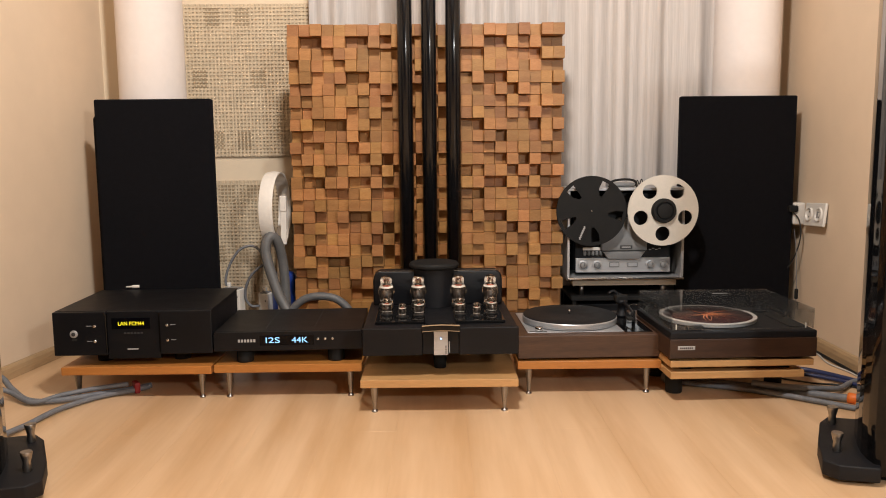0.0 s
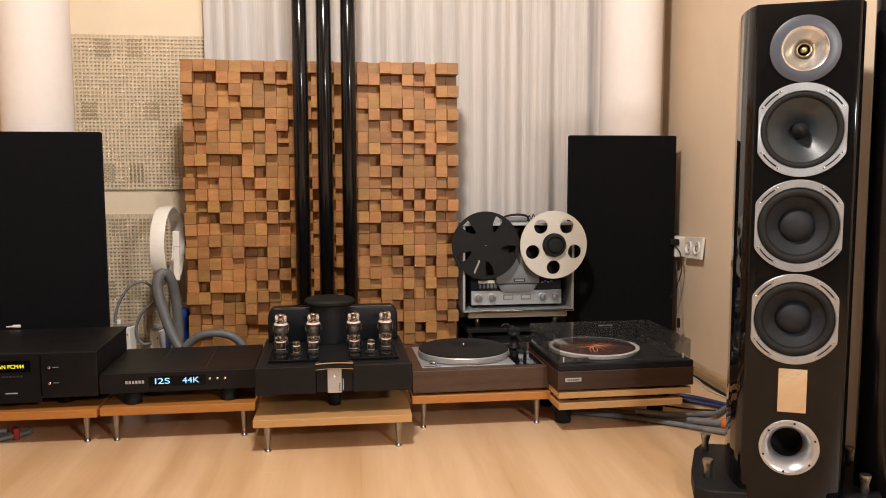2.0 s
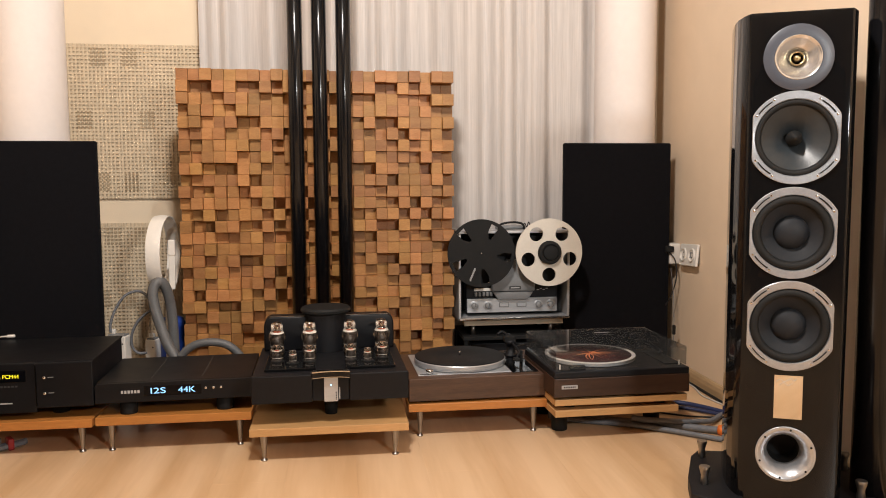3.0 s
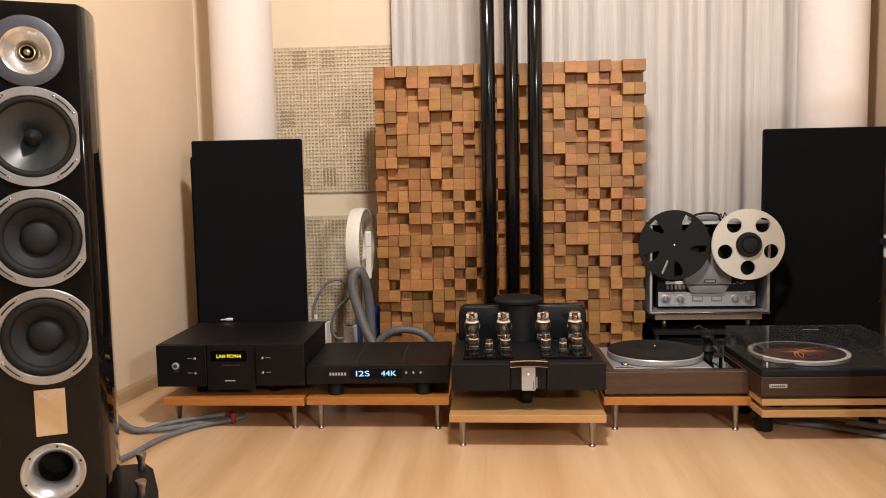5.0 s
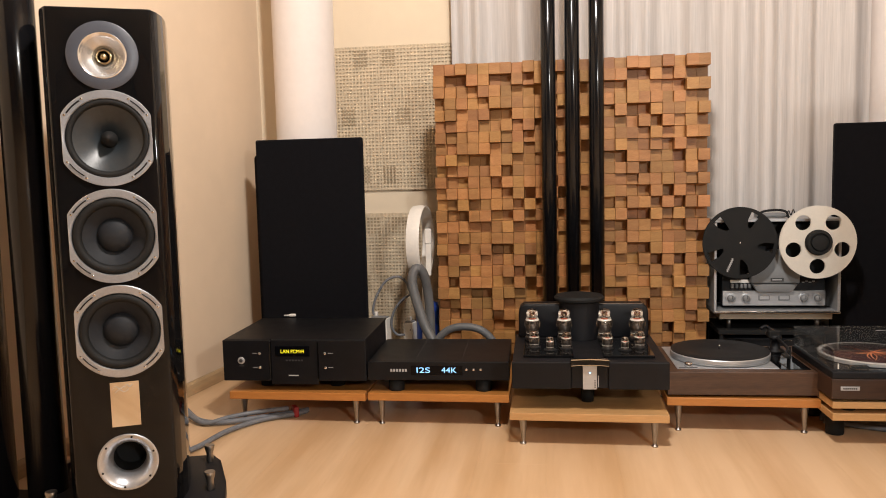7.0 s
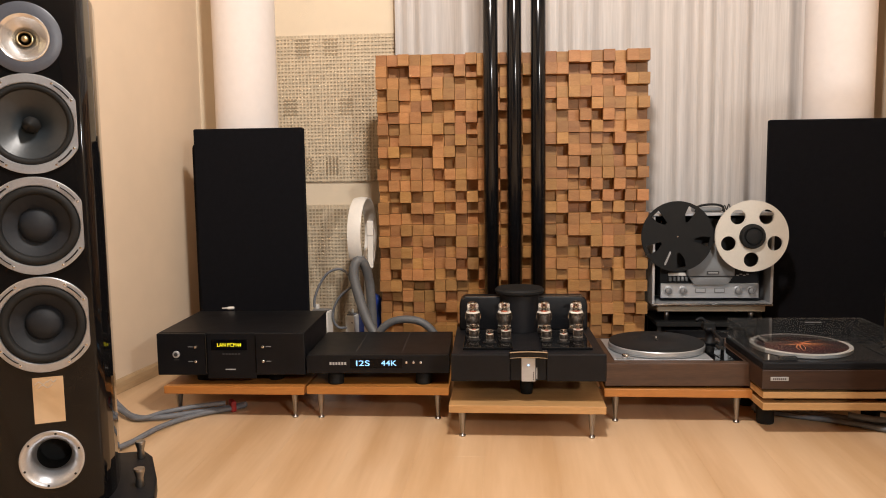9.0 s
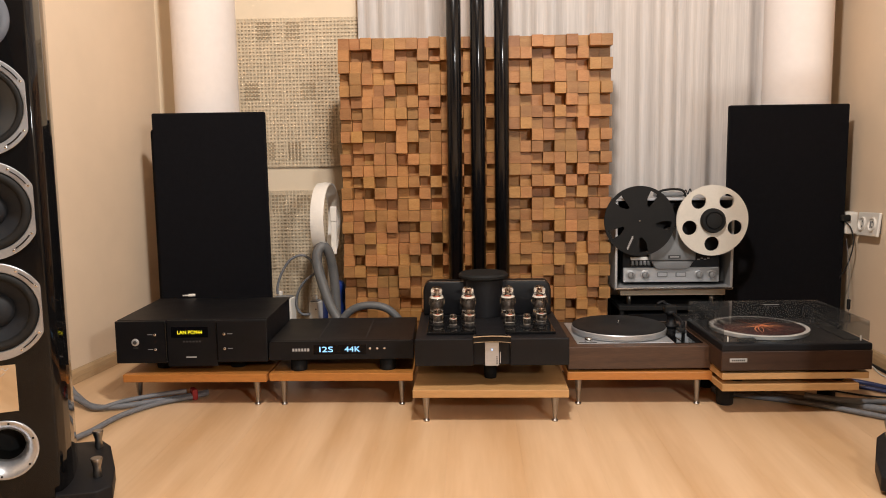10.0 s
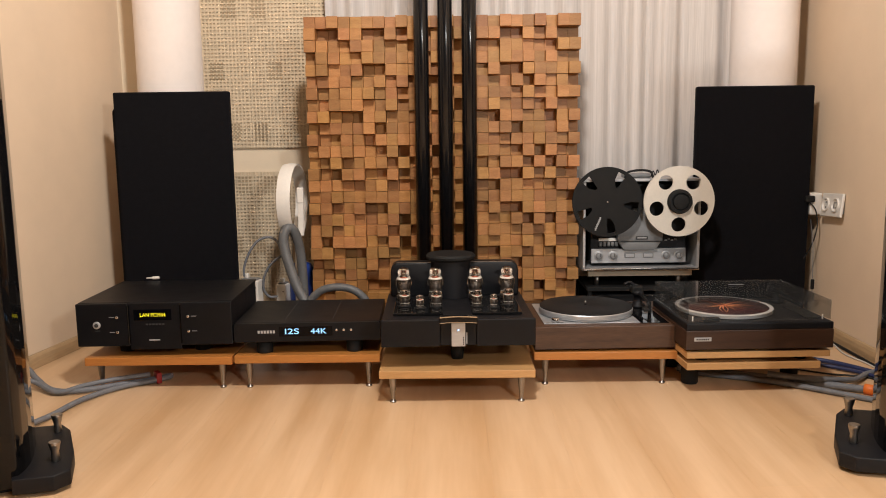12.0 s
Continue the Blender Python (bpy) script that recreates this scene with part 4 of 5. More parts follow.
# ---------------------------------------------------------------- loudspeakers
def driver_frame_bm(r, half, z):
    """A flat ring with its sides cut straight, round an opening."""
    own, n = bmesh.new(), 96
    outer, inner = [], []
    for k in range(n):
        a = 2 * math.pi * k / n
        outer.append((max(-half, min(half, r * math.cos(a))), r * math.sin(a)))
        inner.append((0.0865 * math.cos(a), 0.0865 * math.sin(a)))
    rows = []
    for shape, y in ((outer, 0.0), (outer, -0.0050), ([(a * 0.988, b * 0.988) for a, b in outer], -0.0062), ([(a * 1.02, b * 1.02) for a, b in inner], -0.0058), (inner, -0.0035), (inner, 0.004)):
        rows.append([own.verts.new((a, y, z + b)) for a, b in shape])
    for a, b in zip(rows, rows[1:]):
        for k in range(n):
            own.faces.new((a[k], a[(k + 1) % n], b[(k + 1) % n], b[k]))
    bmesh.ops.recalc_face_normals(own, faces=own.faces)
    return own


def bore(bm, holes):
    """Cuts round holes of (height, radius) through the flat front of a cabinet and lines them."""
    face = max((f for f in bm.faces if f.normal.y < -0.99), key=lambda f: f.calc_area())
    edges, y = list(face.edges), face.verts[0].co.y
    bmesh.ops.delete(bm, geom=[face], context="FACES_ONLY")
    for z, r in holes:
        front = [bm.verts.new((r * math.cos(a), y, z + r * math.sin(a))) for a in (2 * math.pi * k / 64 for k in range(64))]
        deep = [bm.verts.new(v.co + Vector((0, 0.10, 0))) for v in front]
        edges += [bm.edges.new((front[k], front[(k + 1) % 64])) for k in range(64)]
        for k in range(64):
            bm.faces.new((front[k], deep[k], deep[(k + 1) % 64], front[(k + 1) % 64]))
        bm.faces.new(deep)
    bmesh.ops.triangle_fill(bm, use_beauty=True, use_dissolve=False, edges=edges, normal=(0, -1, 0))
    bmesh.ops.recalc_face_normals(bm, faces=bm.faces)


def loudspeaker(at, turn, inner):
    ob = thing("loudspeaker", at, "tall glossy black floor loudspeaker with silver driver frames", "loudspeaker", turn, "pair of loudspeakers")
    fw, bw, top = 0.103, 0.135, 1.180
    # flat front, gently bowed inner side, bevelled outer edge, back drawn in
    outline = [(-fw - 0.009, 0), (fw, 0), (fw + 0.013, 0.030), (fw + 0.022, 0.070), (bw - 0.006, 0.120), (bw - 0.006, 0.20), (bw - 0.018, 0.30), (bw - 0.055, 0.37),
               (-bw + 0.055, 0.37), (-bw + 0.014, 0.30), (-bw, 0.20), (-bw, 0.075), (-fw - 0.023, 0.032)]
    outline = [(inner * a, b) for a, b in outline]
    bm = slab_bm(outline, 0.018, top, 0.004, segments=3)
    bore(bm, [(1.077, 0.0490), (0.897, 0.0862), (0.680, 0.0862), (0.464, 0.0862), (0.159, 0.0560)])
    part("cabinet", bm, LACQUER, ob, "mirror-glossy black cabinet", smooth=28)
    m = lambda z, y=0.0: Matrix.Translation((0, y, z)) @ TO_FRONT
    ring = part("tweeter", lathe_bm([(0.049, 0.0005), (0.0735, 0.0005), (0.0740, 0.003), (0.072, 0.0045), (0.051, 0.0040), (0.049, 0.002)], 72, m(1.077), close=True), GREY_RING, ob, "horn tweeter in a grey ring", smooth=40)
    part("horn", lathe_bm([(0.0502, 0.0040), (0.0490, 0.0052), (0.0470, 0.0040), (0.0420, -0.0020), (0.0340, -0.0110), (0.0250, -0.0190), (0.0175, -0.0250), (0.0160, -0.0290)], 64, m(1.077)), HORN, ring, "polished silver horn", smooth=40)
    part("throat_ring", lathe_bm([(0.0110, -0.030), (0.0170, -0.030), (0.0172, -0.020), (0.0150, -0.016), (0.0120, -0.020)], 40, m(1.077), close=True), BRASS, ring, "brass throat ring")
    part("phase_plug", lathe_bm([(0, -0.012), (0.005, -0.013), (0.0080, -0.018), (0.0095, -0.030), (0, -0.031)], 32, m(1.077)), BRASS, ring)
    for z, kind in ((0.897, "mid"), (0.680, "bass"), (0.464, "bass")):
        frame_ob = part("driver", driver_frame_bm(0.1055, 0.0925, z), CAST, ob, "round driver in a cast silver frame", smooth=30)
        if kind == "mid":
            part("surround", lathe_bm([(0.0864, -0.004), (0.0862, 0.0022), (0.084, 0.0040), (0.079, 0.0048), (0.075, 0.0020), (0.073, -0.0030), (0.073, -0.006)], 72, m(z)), RUBBER, frame_ob, smooth=60)
            part("cone", lathe_bm([(0.0735, -0.0045), (0.060, -0.0120), (0.045, -0.0205), (0.030, -0.0300), (0.016, -0.0400)], 72, m(z)), MID_CONE, frame_ob, "deep grey-green cone", smooth=60)
            part("phase_plug", lathe_bm([(0, 0.004), (0.003, 0.003), (0.008, -0.004), (0.0140, -0.013), (0.0175, -0.022), (0.0175, -0.040), (0, -0.041)], 40, m(z)), RUBBER, frame_ob, "pointed black phase plug", smooth=60)
        else:
            part("surround", lathe_bm([(0.0864, -0.004), (0.0862, 0.0010), (0.083, 0.0060), (0.077, 0.0080), (0.070, 0.0058), (0.067, -0.0020), (0.066, -0.008)], 72, m(z)), RUBBER, frame_ob, "black rubber surround", smooth=60)
            part("cone", lathe_bm([(0.0665, -0.0060), (0.058, -0.0105), (0.048, -0.0165), (0.036, -0.0245)], 72, m(z)), CONE, frame_ob, "dark coated paper cone", smooth=60)
            part("dust_cap", lathe_bm([(0.0385, -0.0230), (0.037, -0.0180), (0.030, -0.0110), (0.019, -0.0060), (0.008, -0.0038), (0, -0.0034)], 48, m(z)), CONE, frame_ob, "round dust cap", smooth=60)
        for s in (-1, 1):
            for q in (-1, 1):
                a = math.radians(90 - s * 44) if q > 0 else math.radians(-90 + s * 44)
                slot = [(0.0965 * math.cos(a + d), z + 0.0965 * math.sin(a + d)) for d in (-0.20, -0.10, 0, 0.10, 0.20)]
                part("frame_slot", sweep_bm([(x, -0.0061, zz) for x, zz in slot], 0.0042, 6, 3, flat=0.3), RUBBER, frame_ob)
                for d in (-0.26, 0.26):
                    part("screw", knob(0.0985 * math.cos(a + d), -0.006, z + 0.0985 * math.sin(a + d), 0.0028, 0.0012, steps=12), CHROME, frame_ob)
    plate = part("name_plate", box_bm(0.062, 0.004, 0.104, (0.002, -0.002, 0.296), 0.0008), MIRROR, ob, "mirror-polished plate")
    for k, (x, zz, w) in enumerate(((-0.012, 0.334, 0.026), (0.010, 0.337, 0.018), (-0.004, 0.326, 0.030))):
        part("plate_script", sweep_bm([(x - w / 2, -0.0041, zz - 0.003), (x - w / 6, -0.0041, zz + 0.004), (x + w / 6, -0.0041, zz - 0.002), (x + w / 2, -0.0041, zz + 0.004)], 0.0011, 6, 5, flat=0.4), PRINT, plate)
    port = part("port", lathe_bm([(0.0660, 0.0006), (0.0665, 0.0030), (0.0650, 0.0045), (0.0600, 0.0036), (0.0530, -0.0020), (0.0465, -0.0090), (0.0410, -0.0180), (0.0375, -0.030), (0.0360, -0.042)], 72, m(0.159)), CAST, ob, "flared silver bass port", smooth=60)
    part("port_tube", lathe_bm([(0.0362, -0.041), (0.0355, -0.070), (0.0355, -0.098), (0, -0.0985)], 48, m(0.159)), RUBBER, port, "dark port opening", smooth=40)
    for k in range(6):
        a = math.radians(20 + 60 * k)
        part("screw", knob(0.0590 * math.cos(a), -0.0036, 0.159 + 0.0590 * math.sin(a), 0.0026, 0.0008, steps=10), RUBBER, port)
    for s in (-1, 1):
        wing = part("outrigger", slab_bm([(s * a, b) for a, b in ((0.09, -0.02), (0.175, -0.035), (0.208, -0.012), (0.214, 0.10), (0.204, 0.26), (0.185, 0.31), (0.09, 0.325))], 0.010, 0.046, 0.004, segments=3), POWDER, ob, "black outrigger foot", smooth=35)
        for y in (0.055, 0.255):
            part("spike_knob", lathe_bm([(0, 0.0), (0.003, 0.002), (0.008, 0.010), (0.008, 0.046), (0.0105, 0.050), (0.0085, 0.068), (0.0120, 0.082), (0.0135, 0.089), (0.0125, 0.092), (0, 0.092)], 28, Matrix.Translation((s * 0.176, y, 0))), STEEL, wing, "turned steel spike knob", smooth=40)
    part("plinth_bottom", slab_bm([(-0.12, 0.03), (0.12, 0.03), (0.12, 0.34), (-0.12, 0.34)], 0.0, 0.0178, 0.003), POWDER, ob)
    return ob


loudspeaker((-0.336, 1.413, 0), 25, 1)
loudspeaker((1.800, 1.477, 0), -24, -1)


# ---------------------------------------------------------------- corner behind the converter: fan, leads, power strips
def fan():
    ob = thing("fan", (0.118, 2.80, 0), "white open hoop fan on a post, turned aside", "fan", 0.0)
    r = 0.142
    m = Matrix.Translation((0, 0, 0.54)) @ Matrix.Rotation(radians(-3.5), 4, "Z") @ Matrix.Rotation(radians(90), 4, "Y")
    part("rim", lathe_bm([(r - 0.008, -0.024), (r - 0.002, -0.025), (r + 0.002, 0.0), (r - 0.002, 0.025), (r - 0.008, 0.024), (r - 0.006, 0.0)], 72, m, close=True), WHITE_PLASTIC, ob, "wide white plastic hoop", smooth=40)
    part("head", box_bm(0.026, 0.018, 0.060, (0.032, -0.014, 0.562), 0.005, 3), WHITE_PLASTIC, ob, "white box inside the hoop")
    part("strip", slab_bm([(0.020, 0.408), (0.041, 0.408), (0.044, 0.533), (0.022, 0.533)], -0.020, -0.010, 0.002, axis="y"), WHITE_PLASTIC, ob, "white strip under the box")
    part("post", lathe_bm([(0, 0.02), (0.020, 0.02), (0.016, 0.3), (0.012, 0.402), (0, 0.402)], 24, Matrix.Translation((0.014, 0.004, 0))), WHITE_PLASTIC, ob)
    part("foot_disc", lathe_bm([(0, 0), (0.105, 0), (0.105, 0.010), (0.085, 0.020), (0.02, 0.026), (0, 0.026)], 48), WHITE_PLASTIC, ob)
    return ob


fan()


def lead(name, points, r, mat, label, category="cable", flat=1.0, per=8):
    ob = thing(name, (0, 0, 0), label, category)
    part("cord", sweep_bm(points, r, 10, per, flat), mat, ob)
    return ob


lead("power_hose", [(0.215, 2.585, 0.02), (0.205, 2.60, 0.15), (0.155, 2.63, 0.24), (0.112, 2.66, 0.36), (0.105, 2.67, 0.42), (0.122, 2.685, 0.450), (0.143, 2.70, 0.425), (0.156, 2.72, 0.34), (0.162, 2.72, 0.20), (0.165, 2.71, 0.02)],
     0.0185, CABLE_DARK, "thick dark grey cable looped behind the converter")
lead("power_hose", [(0.15, 2.60, 0.02), (0.19, 2.60, 0.16), (0.24, 2.60, 0.225), (0.31, 2.60, 0.242), (0.38, 2.60, 0.222), (0.43, 2.60, 0.15), (0.45, 2.60, 0.02)],
     0.0145, CABLE_DARK, "thick dark grey cable arching over the converter's back")
lead("thin_lead", [(-0.082, 2.80, 0.25), (-0.080, 2.80, 0.285), (-0.060, 2.80, 0.338), (-0.025, 2.80, 0.386), (0.019, 2.80, 0.402), (0.054, 2.79, 0.386), (0.072, 2.78, 0.350), (0.085, 2.78, 0.325)], 0.0050, CABLE_GREY, "thin grey lead curving up from a power strip")
lead("thin_lead", [(0.085, 2.765, 0.340), (0.066, 2.77, 0.330), (0.025, 2.78, 0.296), (-0.002, 2.79, 0.248), (-0.008, 2.80, 0.199), (0.010, 2.81, 0.168), (0.040, 2.82, 0.165)], 0.0050, CABLE_GREY, "thin grey lead hanging down to a power strip")


def power_strip(at, width, height, label):
    ob = thing("power_strip", at, label, "power strip", -14, "white power strips")
    part("housing", box_bm(width, 0.045, height, (0, 0, height / 2), 0.004, 3), WHITE_PLASTIC, ob)
    part("end_cap", box_bm(width - 0.010, 0.037, 0.006, (0, 0, height + 0.0022), 0.002), GREY_PLASTIC, ob, "grey end cap")
    for z in (height - 0.13, height - 0.028):
        part("screw_hole", knob(width / 2 - 0.010, -0.0225, z, 0.003, 0.0006, steps=10), PRINT_DARK, ob)
    part("cord_grip", box_bm(0.018, 0.016, 0.018, (-width / 2 + 0.014, 0.006, height + 0.013), 0.004, 3), WHITE_PLASTIC, ob)
    return ob


power_strip((-0.054, 2.80, 0), 0.074, 0.238, "white plastic power strip standing upright on the floor")
power_strip((0.060, 2.835, 0), 0.040, 0.214, "white plastic power strip standing behind the cable loop")
solid("canister", lathe_bm([(0, 0), (0.040, 0), (0.045, 0.010), (0.045, 0.215), (0.047, 0.235), (0.047, 0.272), (0.040, 0.288), (0.022, 0.294), (0, 0.295)], 36), BLUE_PLASTIC,
      "blue plastic canister on the floor behind the cables", "canister", at=(0.128, 2.86, 0))


def plug():
    ob = thing("plug", (-0.350, 2.578, 0.2815), "small white plug lying on the black player", "plug", 12)
    part("body", lathe_bm([(0, 0), (0.0045, 0), (0.0055, 0.004), (0.0055, 0.022), (0.003, 0.026), (0.0025, 0.044), (0, 0.045)], 20, Matrix.Translation((0.022, 0, 0.0056)) @ Matrix.Rotation(radians(-90), 4, "Y")), WHITE_PLASTIC, ob)
    return ob


plug()


# ---------------------------------------------------------------- sockets on the side wall
def wall_sockets():
    xw = right_wall_x(2.80)
    ob = thing("wall_socket", (xw, 2.76, 0.505), "white double wall socket with plugs in it", "wall socket", -1.1)
    # the frame hangs loose: its lower edge stands further off the wall than its upper one
    loose = Matrix.Translation((-0.016, -0.012, 0.0)) @ Matrix.Rotation(radians(7), 4, "Y") @ Matrix.Rotation(radians(-3), 4, "X")

    def laid(bm):
        bmesh.ops.transform(bm, matrix=loose, verts=bm.verts)
        return bm

    part("plate", laid(box_bm(0.011, 0.158, 0.088, (0, 0, 0), 0.004, 3)), WHITE_PLASTIC, ob)
    # grey box added to darken the shaded gap between frame and wall
    part("gap_shade_box", box_bm(0.012, 0.128, 0.058, (-0.007, -0.012, 0.0), 0.002), GREY_PLASTIC, ob, "grey box added for the shaded gap behind the loose frame")
    for y in (0.038, -0.038):
        part("socket_well", laid(lathe_bm([(0.0, 0.0), (0.019, 0.0), (0.022, 0.006), (0.026, 0.006), (0.027, 0.0), (0.0, -0.001)], 32, Matrix.Translation((-0.0054, y, 0)) @ Matrix.Rotation(radians(-90), 4, "Y"))), WHITE_PLASTIC, ob, smooth=40)
        for z in (-0.0095, 0.0095):
            part("socket_hole", laid(box_bm(0.001, 0.006, 0.006, (-0.0064, y, z), 0.0004)), PRINT_DARK, ob)
    for y in (-0.052, -0.026):
        part("socket_mark", laid(box_bm(0.001, 0.010, 0.024, (-0.0066, y, 0.0), 0.0003)), GREY_PLASTIC, ob)
    ad = thing("power_adapter", (xw, 2.885, 0.500), "white power adapter plugged in, with a black plug", "adapter", -1.1)
    part("housing", box_bm(0.046, 0.062, 0.085, (-0.025, 0.0, 0.0), 0.006, 3), WHITE_PLASTIC, ad)
    part("black_plug", box_bm(0.036, 0.040, 0.026, (-0.052, -0.022, 0.020), 0.006, 3), RUBBER, ad, "black plug")
    lead("thin_lead", [(xw - 0.055, 2.852, 0.51), (xw - 0.035, 2.836, 0.475), (xw - 0.03, 2.83, 0.41), (xw - 0.045, 2.845, 0.33), (xw - 0.075, 2.88, 0.24), (xw - 0.075, 2.91, 0.12), (xw - 0.06, 2.90, 0.006)], 0.0026, CABLE_BLACK, "thin black lead hanging down the wall from the plug")
    bar = thing("inline_switch", (xw - 0.030, 2.86, 0.0), "small black inline plug hanging by the wall", "plug")
    part("switch", box_bm(0.012, 0.012, 0.040, (-0.02, -0.06, 0.195), 0.004, 3), RUBBER, bar)
    part("cord", sweep_bm([(-0.012, 0.0, 0.44), (-0.012, -0.03, 0.34), (-0.018, -0.055, 0.215), (-0.02, -0.06, 0.17), (-0.02, -0.05, 0.09), (-0.012, -0.02, 0.004)], 0.0011, 6, 6), CABLE_GREY, bar)


wall_sockets()

# ---------------------------------------------------------------- cables on the floor
L1 = [(-0.20, 2.30, 0.012), (-0.233, 2.268, 0.012), (-0.32, 2.215, 0.012), (-0.43, 2.150, 0.012), (-0.52, 2.155, 0.012), (-0.60, 2.215, 0.03), (-0.66, 2.25, 0.06), (-0.68, 2.1, 0.10), (-0.60, 1.82, 0.12), (-0.52, 1.74, 0.12)]
L2 = [(-0.20, 2.285, 0.012), (-0.233, 2.25, 0.012), (-0.32, 2.19, 0.010), (-0.39, 2.07, 0.010), (-0.42, 1.92, 0.010), (-0.44, 1.80, 0.03), (-0.46, 1.76, 0.10)]
L3 = [(-0.25, 2.245, 0.033), (-0.34, 2.205, 0.031), (-0.42, 2.160, 0.026), (-0.50, 2.135, 0.012), (-0.60, 2.19, 0.03), (-0.64, 2.10, 0.08), (-0.56, 1.80, 0.13)]
lead("speaker_cable", L1, 0.0092, CABLE_GREY, "thick grey speaker cable on the floor")
lead("speaker_cable", L2, 0.0082, CABLE_GREY, "thick grey speaker cable running to the loudspeaker")
lead("speaker_cable", L3, 0.0074, CABLE_GREY, "grey speaker cable lying on another cable")
solid("cable_clip", box_bm(0.018, 0.040, 0.036, (0, 0, 0.018), 0.005, 3), RED, "red plastic clip round the speaker cables", "clip", at=(-0.233, 2.262, 0.0), turn=35)
R1 = [(1.46, 2.33, 0.012), (1.55, 2.285, 0.012), (1.64, 2.245, 0.012), (1.75, 2.19, 0.012), (1.86, 2.135, 0.012), (1.95, 2.08, 0.014), (2.02, 2.02, 0.03), (2.04, 1.9, 0.06), (1.97, 1.82, 0.10)]
R2 = [(1.46, 2.30, 0.010), (1.56, 2.25, 0.010), (1.66, 2.205, 0.010), (1.77, 2.135, 0.010), (1.86, 2.06, 0.010), (1.94, 1.99, 0.010), (1.98, 1.90, 0.03), (1.93, 1.80, 0.08)]
R3 = [(1.70, 2.19, 0.032), (1.78, 2.150, 0.031), (1.87, 2.140, 0.028), (1.96, 2.17, 0.016), (2.05, 2.25, 0.012), (2.09, 2.2, 0.03), (2.06, 1.95, 0.08), (1.99, 1.82, 0.13)]
lead("speaker_cable", R1, 0.0115, CABLE_GREY, "thick grey speaker cable with an orange tape end")
lead("speaker_cable", R2, 0.0085, CABLE_GREY, "grey speaker cable running under the turntable stand")
lead("speaker_cable", R3, 0.0090, CABLE_GREY, "grey speaker cable bending towards the wall")
solid("cable_tape", lathe_bm([(0.0130, -0.016), (0.0155, -0.014), (0.0155, 0.014), (0.0130, 0.016)], 24, Matrix.Rotation(radians(90), 4, "X") @ Matrix.Rotation(radians(50), 4, "Y"), close=True), ORANGE,
      "orange tape wound round a speaker cable", "cable tape", at=(1.957, 2.074, 0.0156))
lead("interconnect_cable", [(1.82, 2.48, 0.012), (1.92, 2.42, 0.012), (1.985, 2.375, 0.012), (2.05, 2.28, 0.012), (2.09, 2.20, 0.010), (2.10, 2.0, 0.010)], 0.0085, CABLE_BLUE, "dark blue cable on the floor by the wall")
lead("interconnect_cable", [(1.80, 2.42, 0.010), (1.90, 2.37, 0.010), (1.98, 2.315, 0.010), (2.05, 2.22, 0.010), (2.08, 2.08, 0.010)], 0.0065, CABLE_BLUE, "dark blue cable on the floor beside another")
lead("thin_lead", [(1.84, 2.33, 0.004), (1.93, 2.27, 0.004), (1.99, 2.25, 0.004), (2.04, 2.22, 0.004), (2.06, 2.1, 0.004)], 0.0030, CABLE_BLACK, "thin black lead on the floor")
lead("thin_lead", [(2.127, 2.90, 0.006), (2.125, 2.70, 0.006), (2.120, 2.45, 0.006), (2.116, 2.15, 0.006)], 0.0055, CABLE_BLACK, "black lead lying along the foot of the baseboard")
lead("thin_lead", [(2.11, 2.92, 0.0035), (2.12, 2.75, 0.0035), (2.117, 2.62, 0.0035), (2.095, 2.50, 0.0035), (2.112, 2.38, 0.0035), (2.11, 2.2, 0.0035)], 0.0030, CABLE_WHITE, "thin white lead lying along the baseboard")


# ---------------------------------------------------------------- wooden diffuser
def block_mesh(size, depth):
    """A sawn wooden block, its back on y = 0."""
    me = bpy.data.meshes.new("block")
    bm = box_bm(size, depth, size + 0.0003, (0, -depth / 2, 0), 0.0008, 1)
    bm.to_mesh(me)
    bm.free()
    me.materials.append(BLOCK)
    return me


PITCH_X, PITCH_Z = 0.0419, 0.0423
LEVELS = (0.010, 0.028, 0.046, 0.064)
BLOCKS = [block_mesh(0.0414, d) for d in LEVELS]


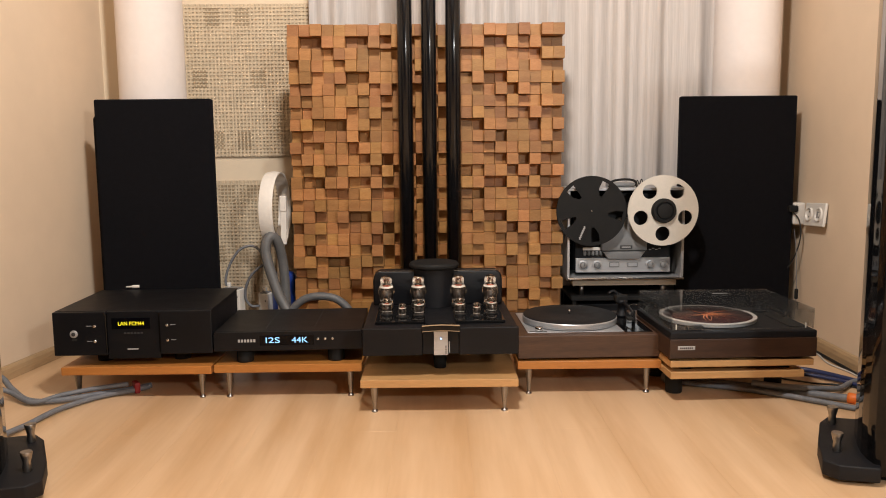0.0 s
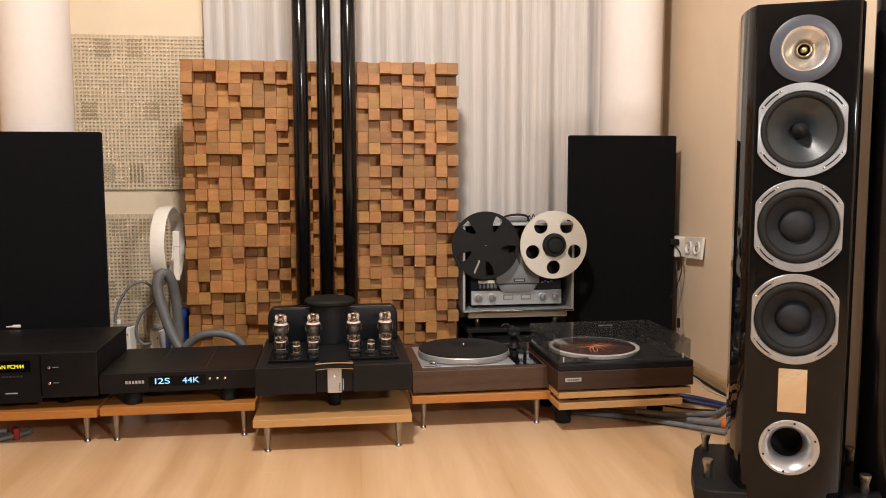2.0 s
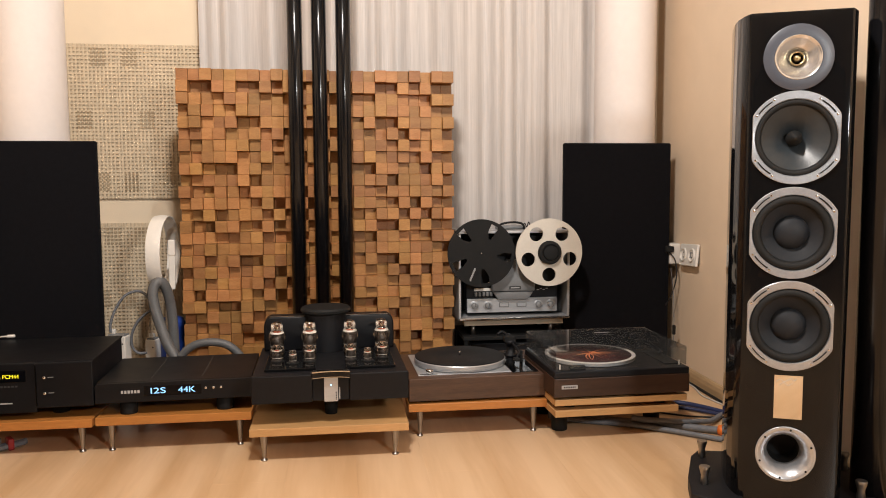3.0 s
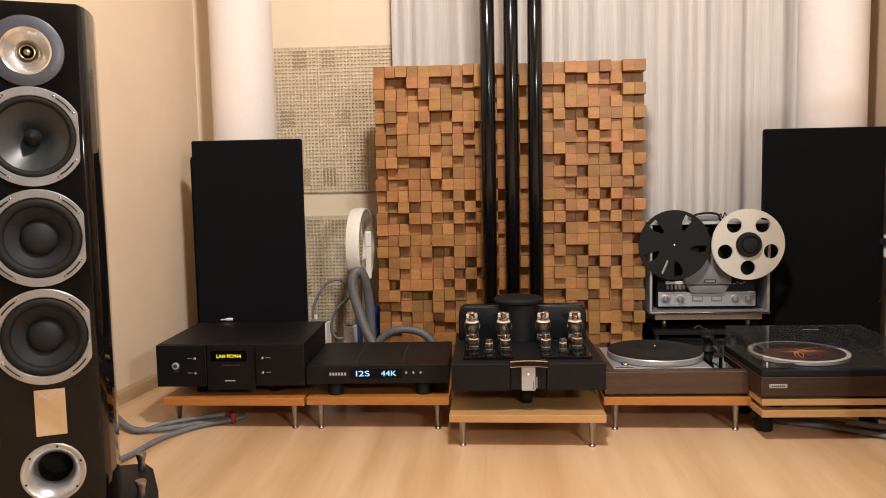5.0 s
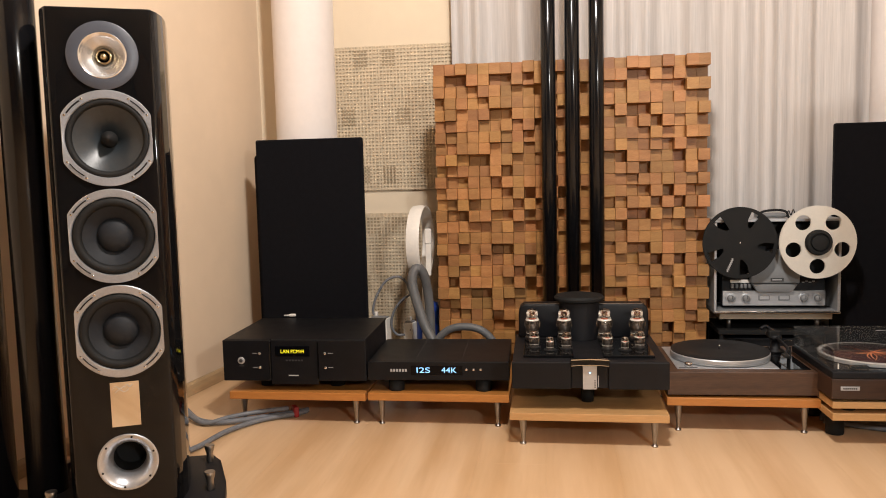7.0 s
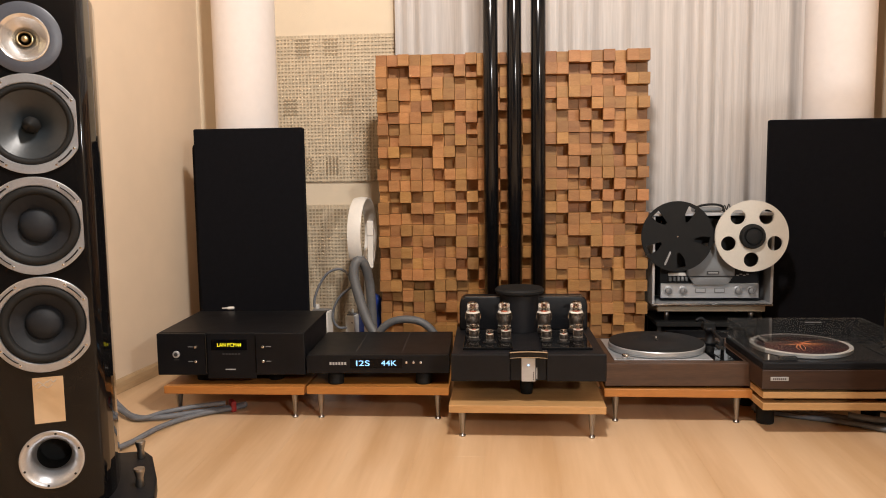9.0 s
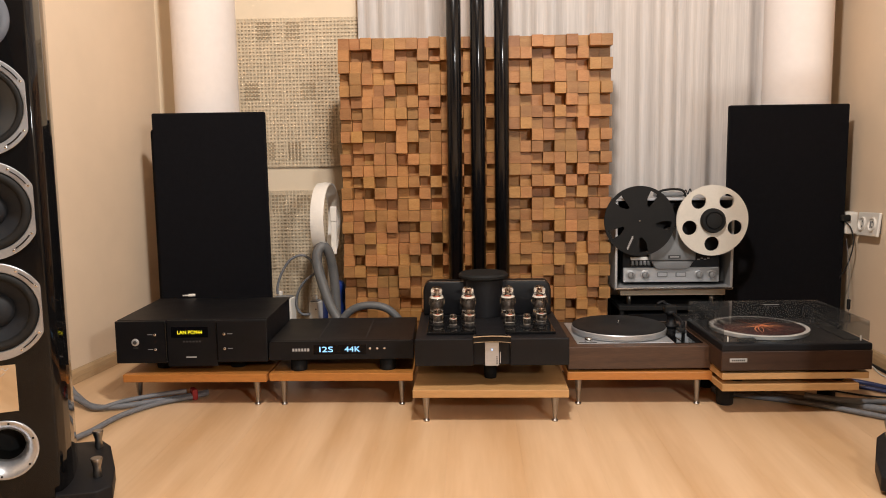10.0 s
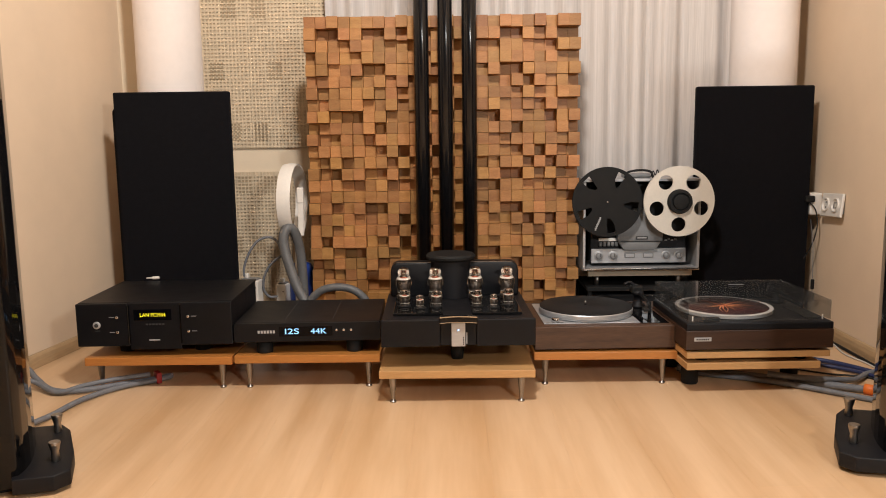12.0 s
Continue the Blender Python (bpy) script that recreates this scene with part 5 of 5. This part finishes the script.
# How deep the blocks sit, row by row from the top: ten columns, the pipes' five, nine columns.
LAYOUT = """2232222132 2.3.2 213223133
3003300313 0.0.1 330021200
3211331100 2.2.0 113210033
1321133222 1.3.2 123331211
2311200222 3.2.1 030033223
1223102130 0.2.3 110303120
2123231211 3.0.1 232131133
1033311302 0.3.2 231120310
2310033101 2.1.0 003311023
0122130221 3.2.3 223022130
3003102232 0.0.2 211223323
2323100302 3.3.1 320030300
1130122130 0.1.0 013313023
3003300312 3.2.3 330031200
3211123100 1.3.0 103310033
2231133222 2.1.2 113333310
3311300332 0.2.1 030033321
1332201302 3.1.3 210303020
2322313130 2.0.2 231121133
2033311302 0.3.1 221130311
3310032100 3.2.0 003200133
0122130122 1.0.2 123022130
2012112213 2.3.1 222233223
2112100201 3.0.2 111030300
0022133122 1.2.3 112031220
2130213021 0.1.2 203120312
1203120312 2.3.0 130213021
3021302130 1.2.1 213021302""".split("\n")


def diffuser(x0, z0, c0, r0, cols, rows, seed, label):
    ob = thing("wood_diffuser", (x0, 2.80, z0), label, "wood diffuser", 0, "wooden diffuser panels")
    w, h = cols * PITCH_X, rows * PITCH_Z
    low = 0.026 if z0 < 0.1 else 0.0
    part("back_board", box_bm(w - 0.001, 0.016, h + low - 0.001, (w / 2, 0.008, (h - low) / 2)), BACKBOARD, ob)
    rng = random.Random(seed)
    for r in range(rows):
        line = LAYOUT[r0 + rows - 1 - r].replace(" ", "")
        for c in range(cols):
            key = line[c0 + c]
            b = new("block", BLOCKS[int(key) if key != "." else rng.randrange(4)])
            b.parent = ob
            b.matrix_basis = pose((c + 0.5) * PITCH_X + rng.uniform(-0.0005, 0.0005), -0.0002 - rng.uniform(0.0, 0.007), (r + 0.5) * PITCH_Z + rng.uniform(-0.0005, 0.0005), 0, rng.uniform(-0.6, 0.6), 0)
    return ob


for x0, z0, c0, r0 in ((0.192, 0.0265, 0, 14), (0.6945, 0.0265, 12, 14), (0.192, 0.6188, 0, 0), (0.6945, 0.6188, 12, 0)):
    diffuser(x0, z0, c0, r0, 12, 14, 11 + c0 + r0, "sound diffuser of sawn alder blocks at uneven depths")

# ---------------------------------------------------------------- floor
floor = solid("floor", box_bm(4.3, 8.2, 0.02, (0.4, -0.8, -0.0205)), BACKBOARD, "pale beech laminate floor of long planks", "floor", "structure")
plank_me = bpy.data.meshes.new("plank")
bm = box_bm(0.19294, 1.28394, 0.010, (0, 0, -0.005), 0.0002, 1)
bm.to_mesh(plank_me)
bm.free()
plank_me.materials.append(LAMINATE)
rng = random.Random(3)
for c in range(22):
    shift = (c * 0.43) % 1.284
    for r in range(7):
        y = -5.2 + shift + r * 1.284
        p = new("plank", plank_me)
        p.parent = floor
        p.matrix_basis = pose(-1.8 + 0.193 * c, y, 0)
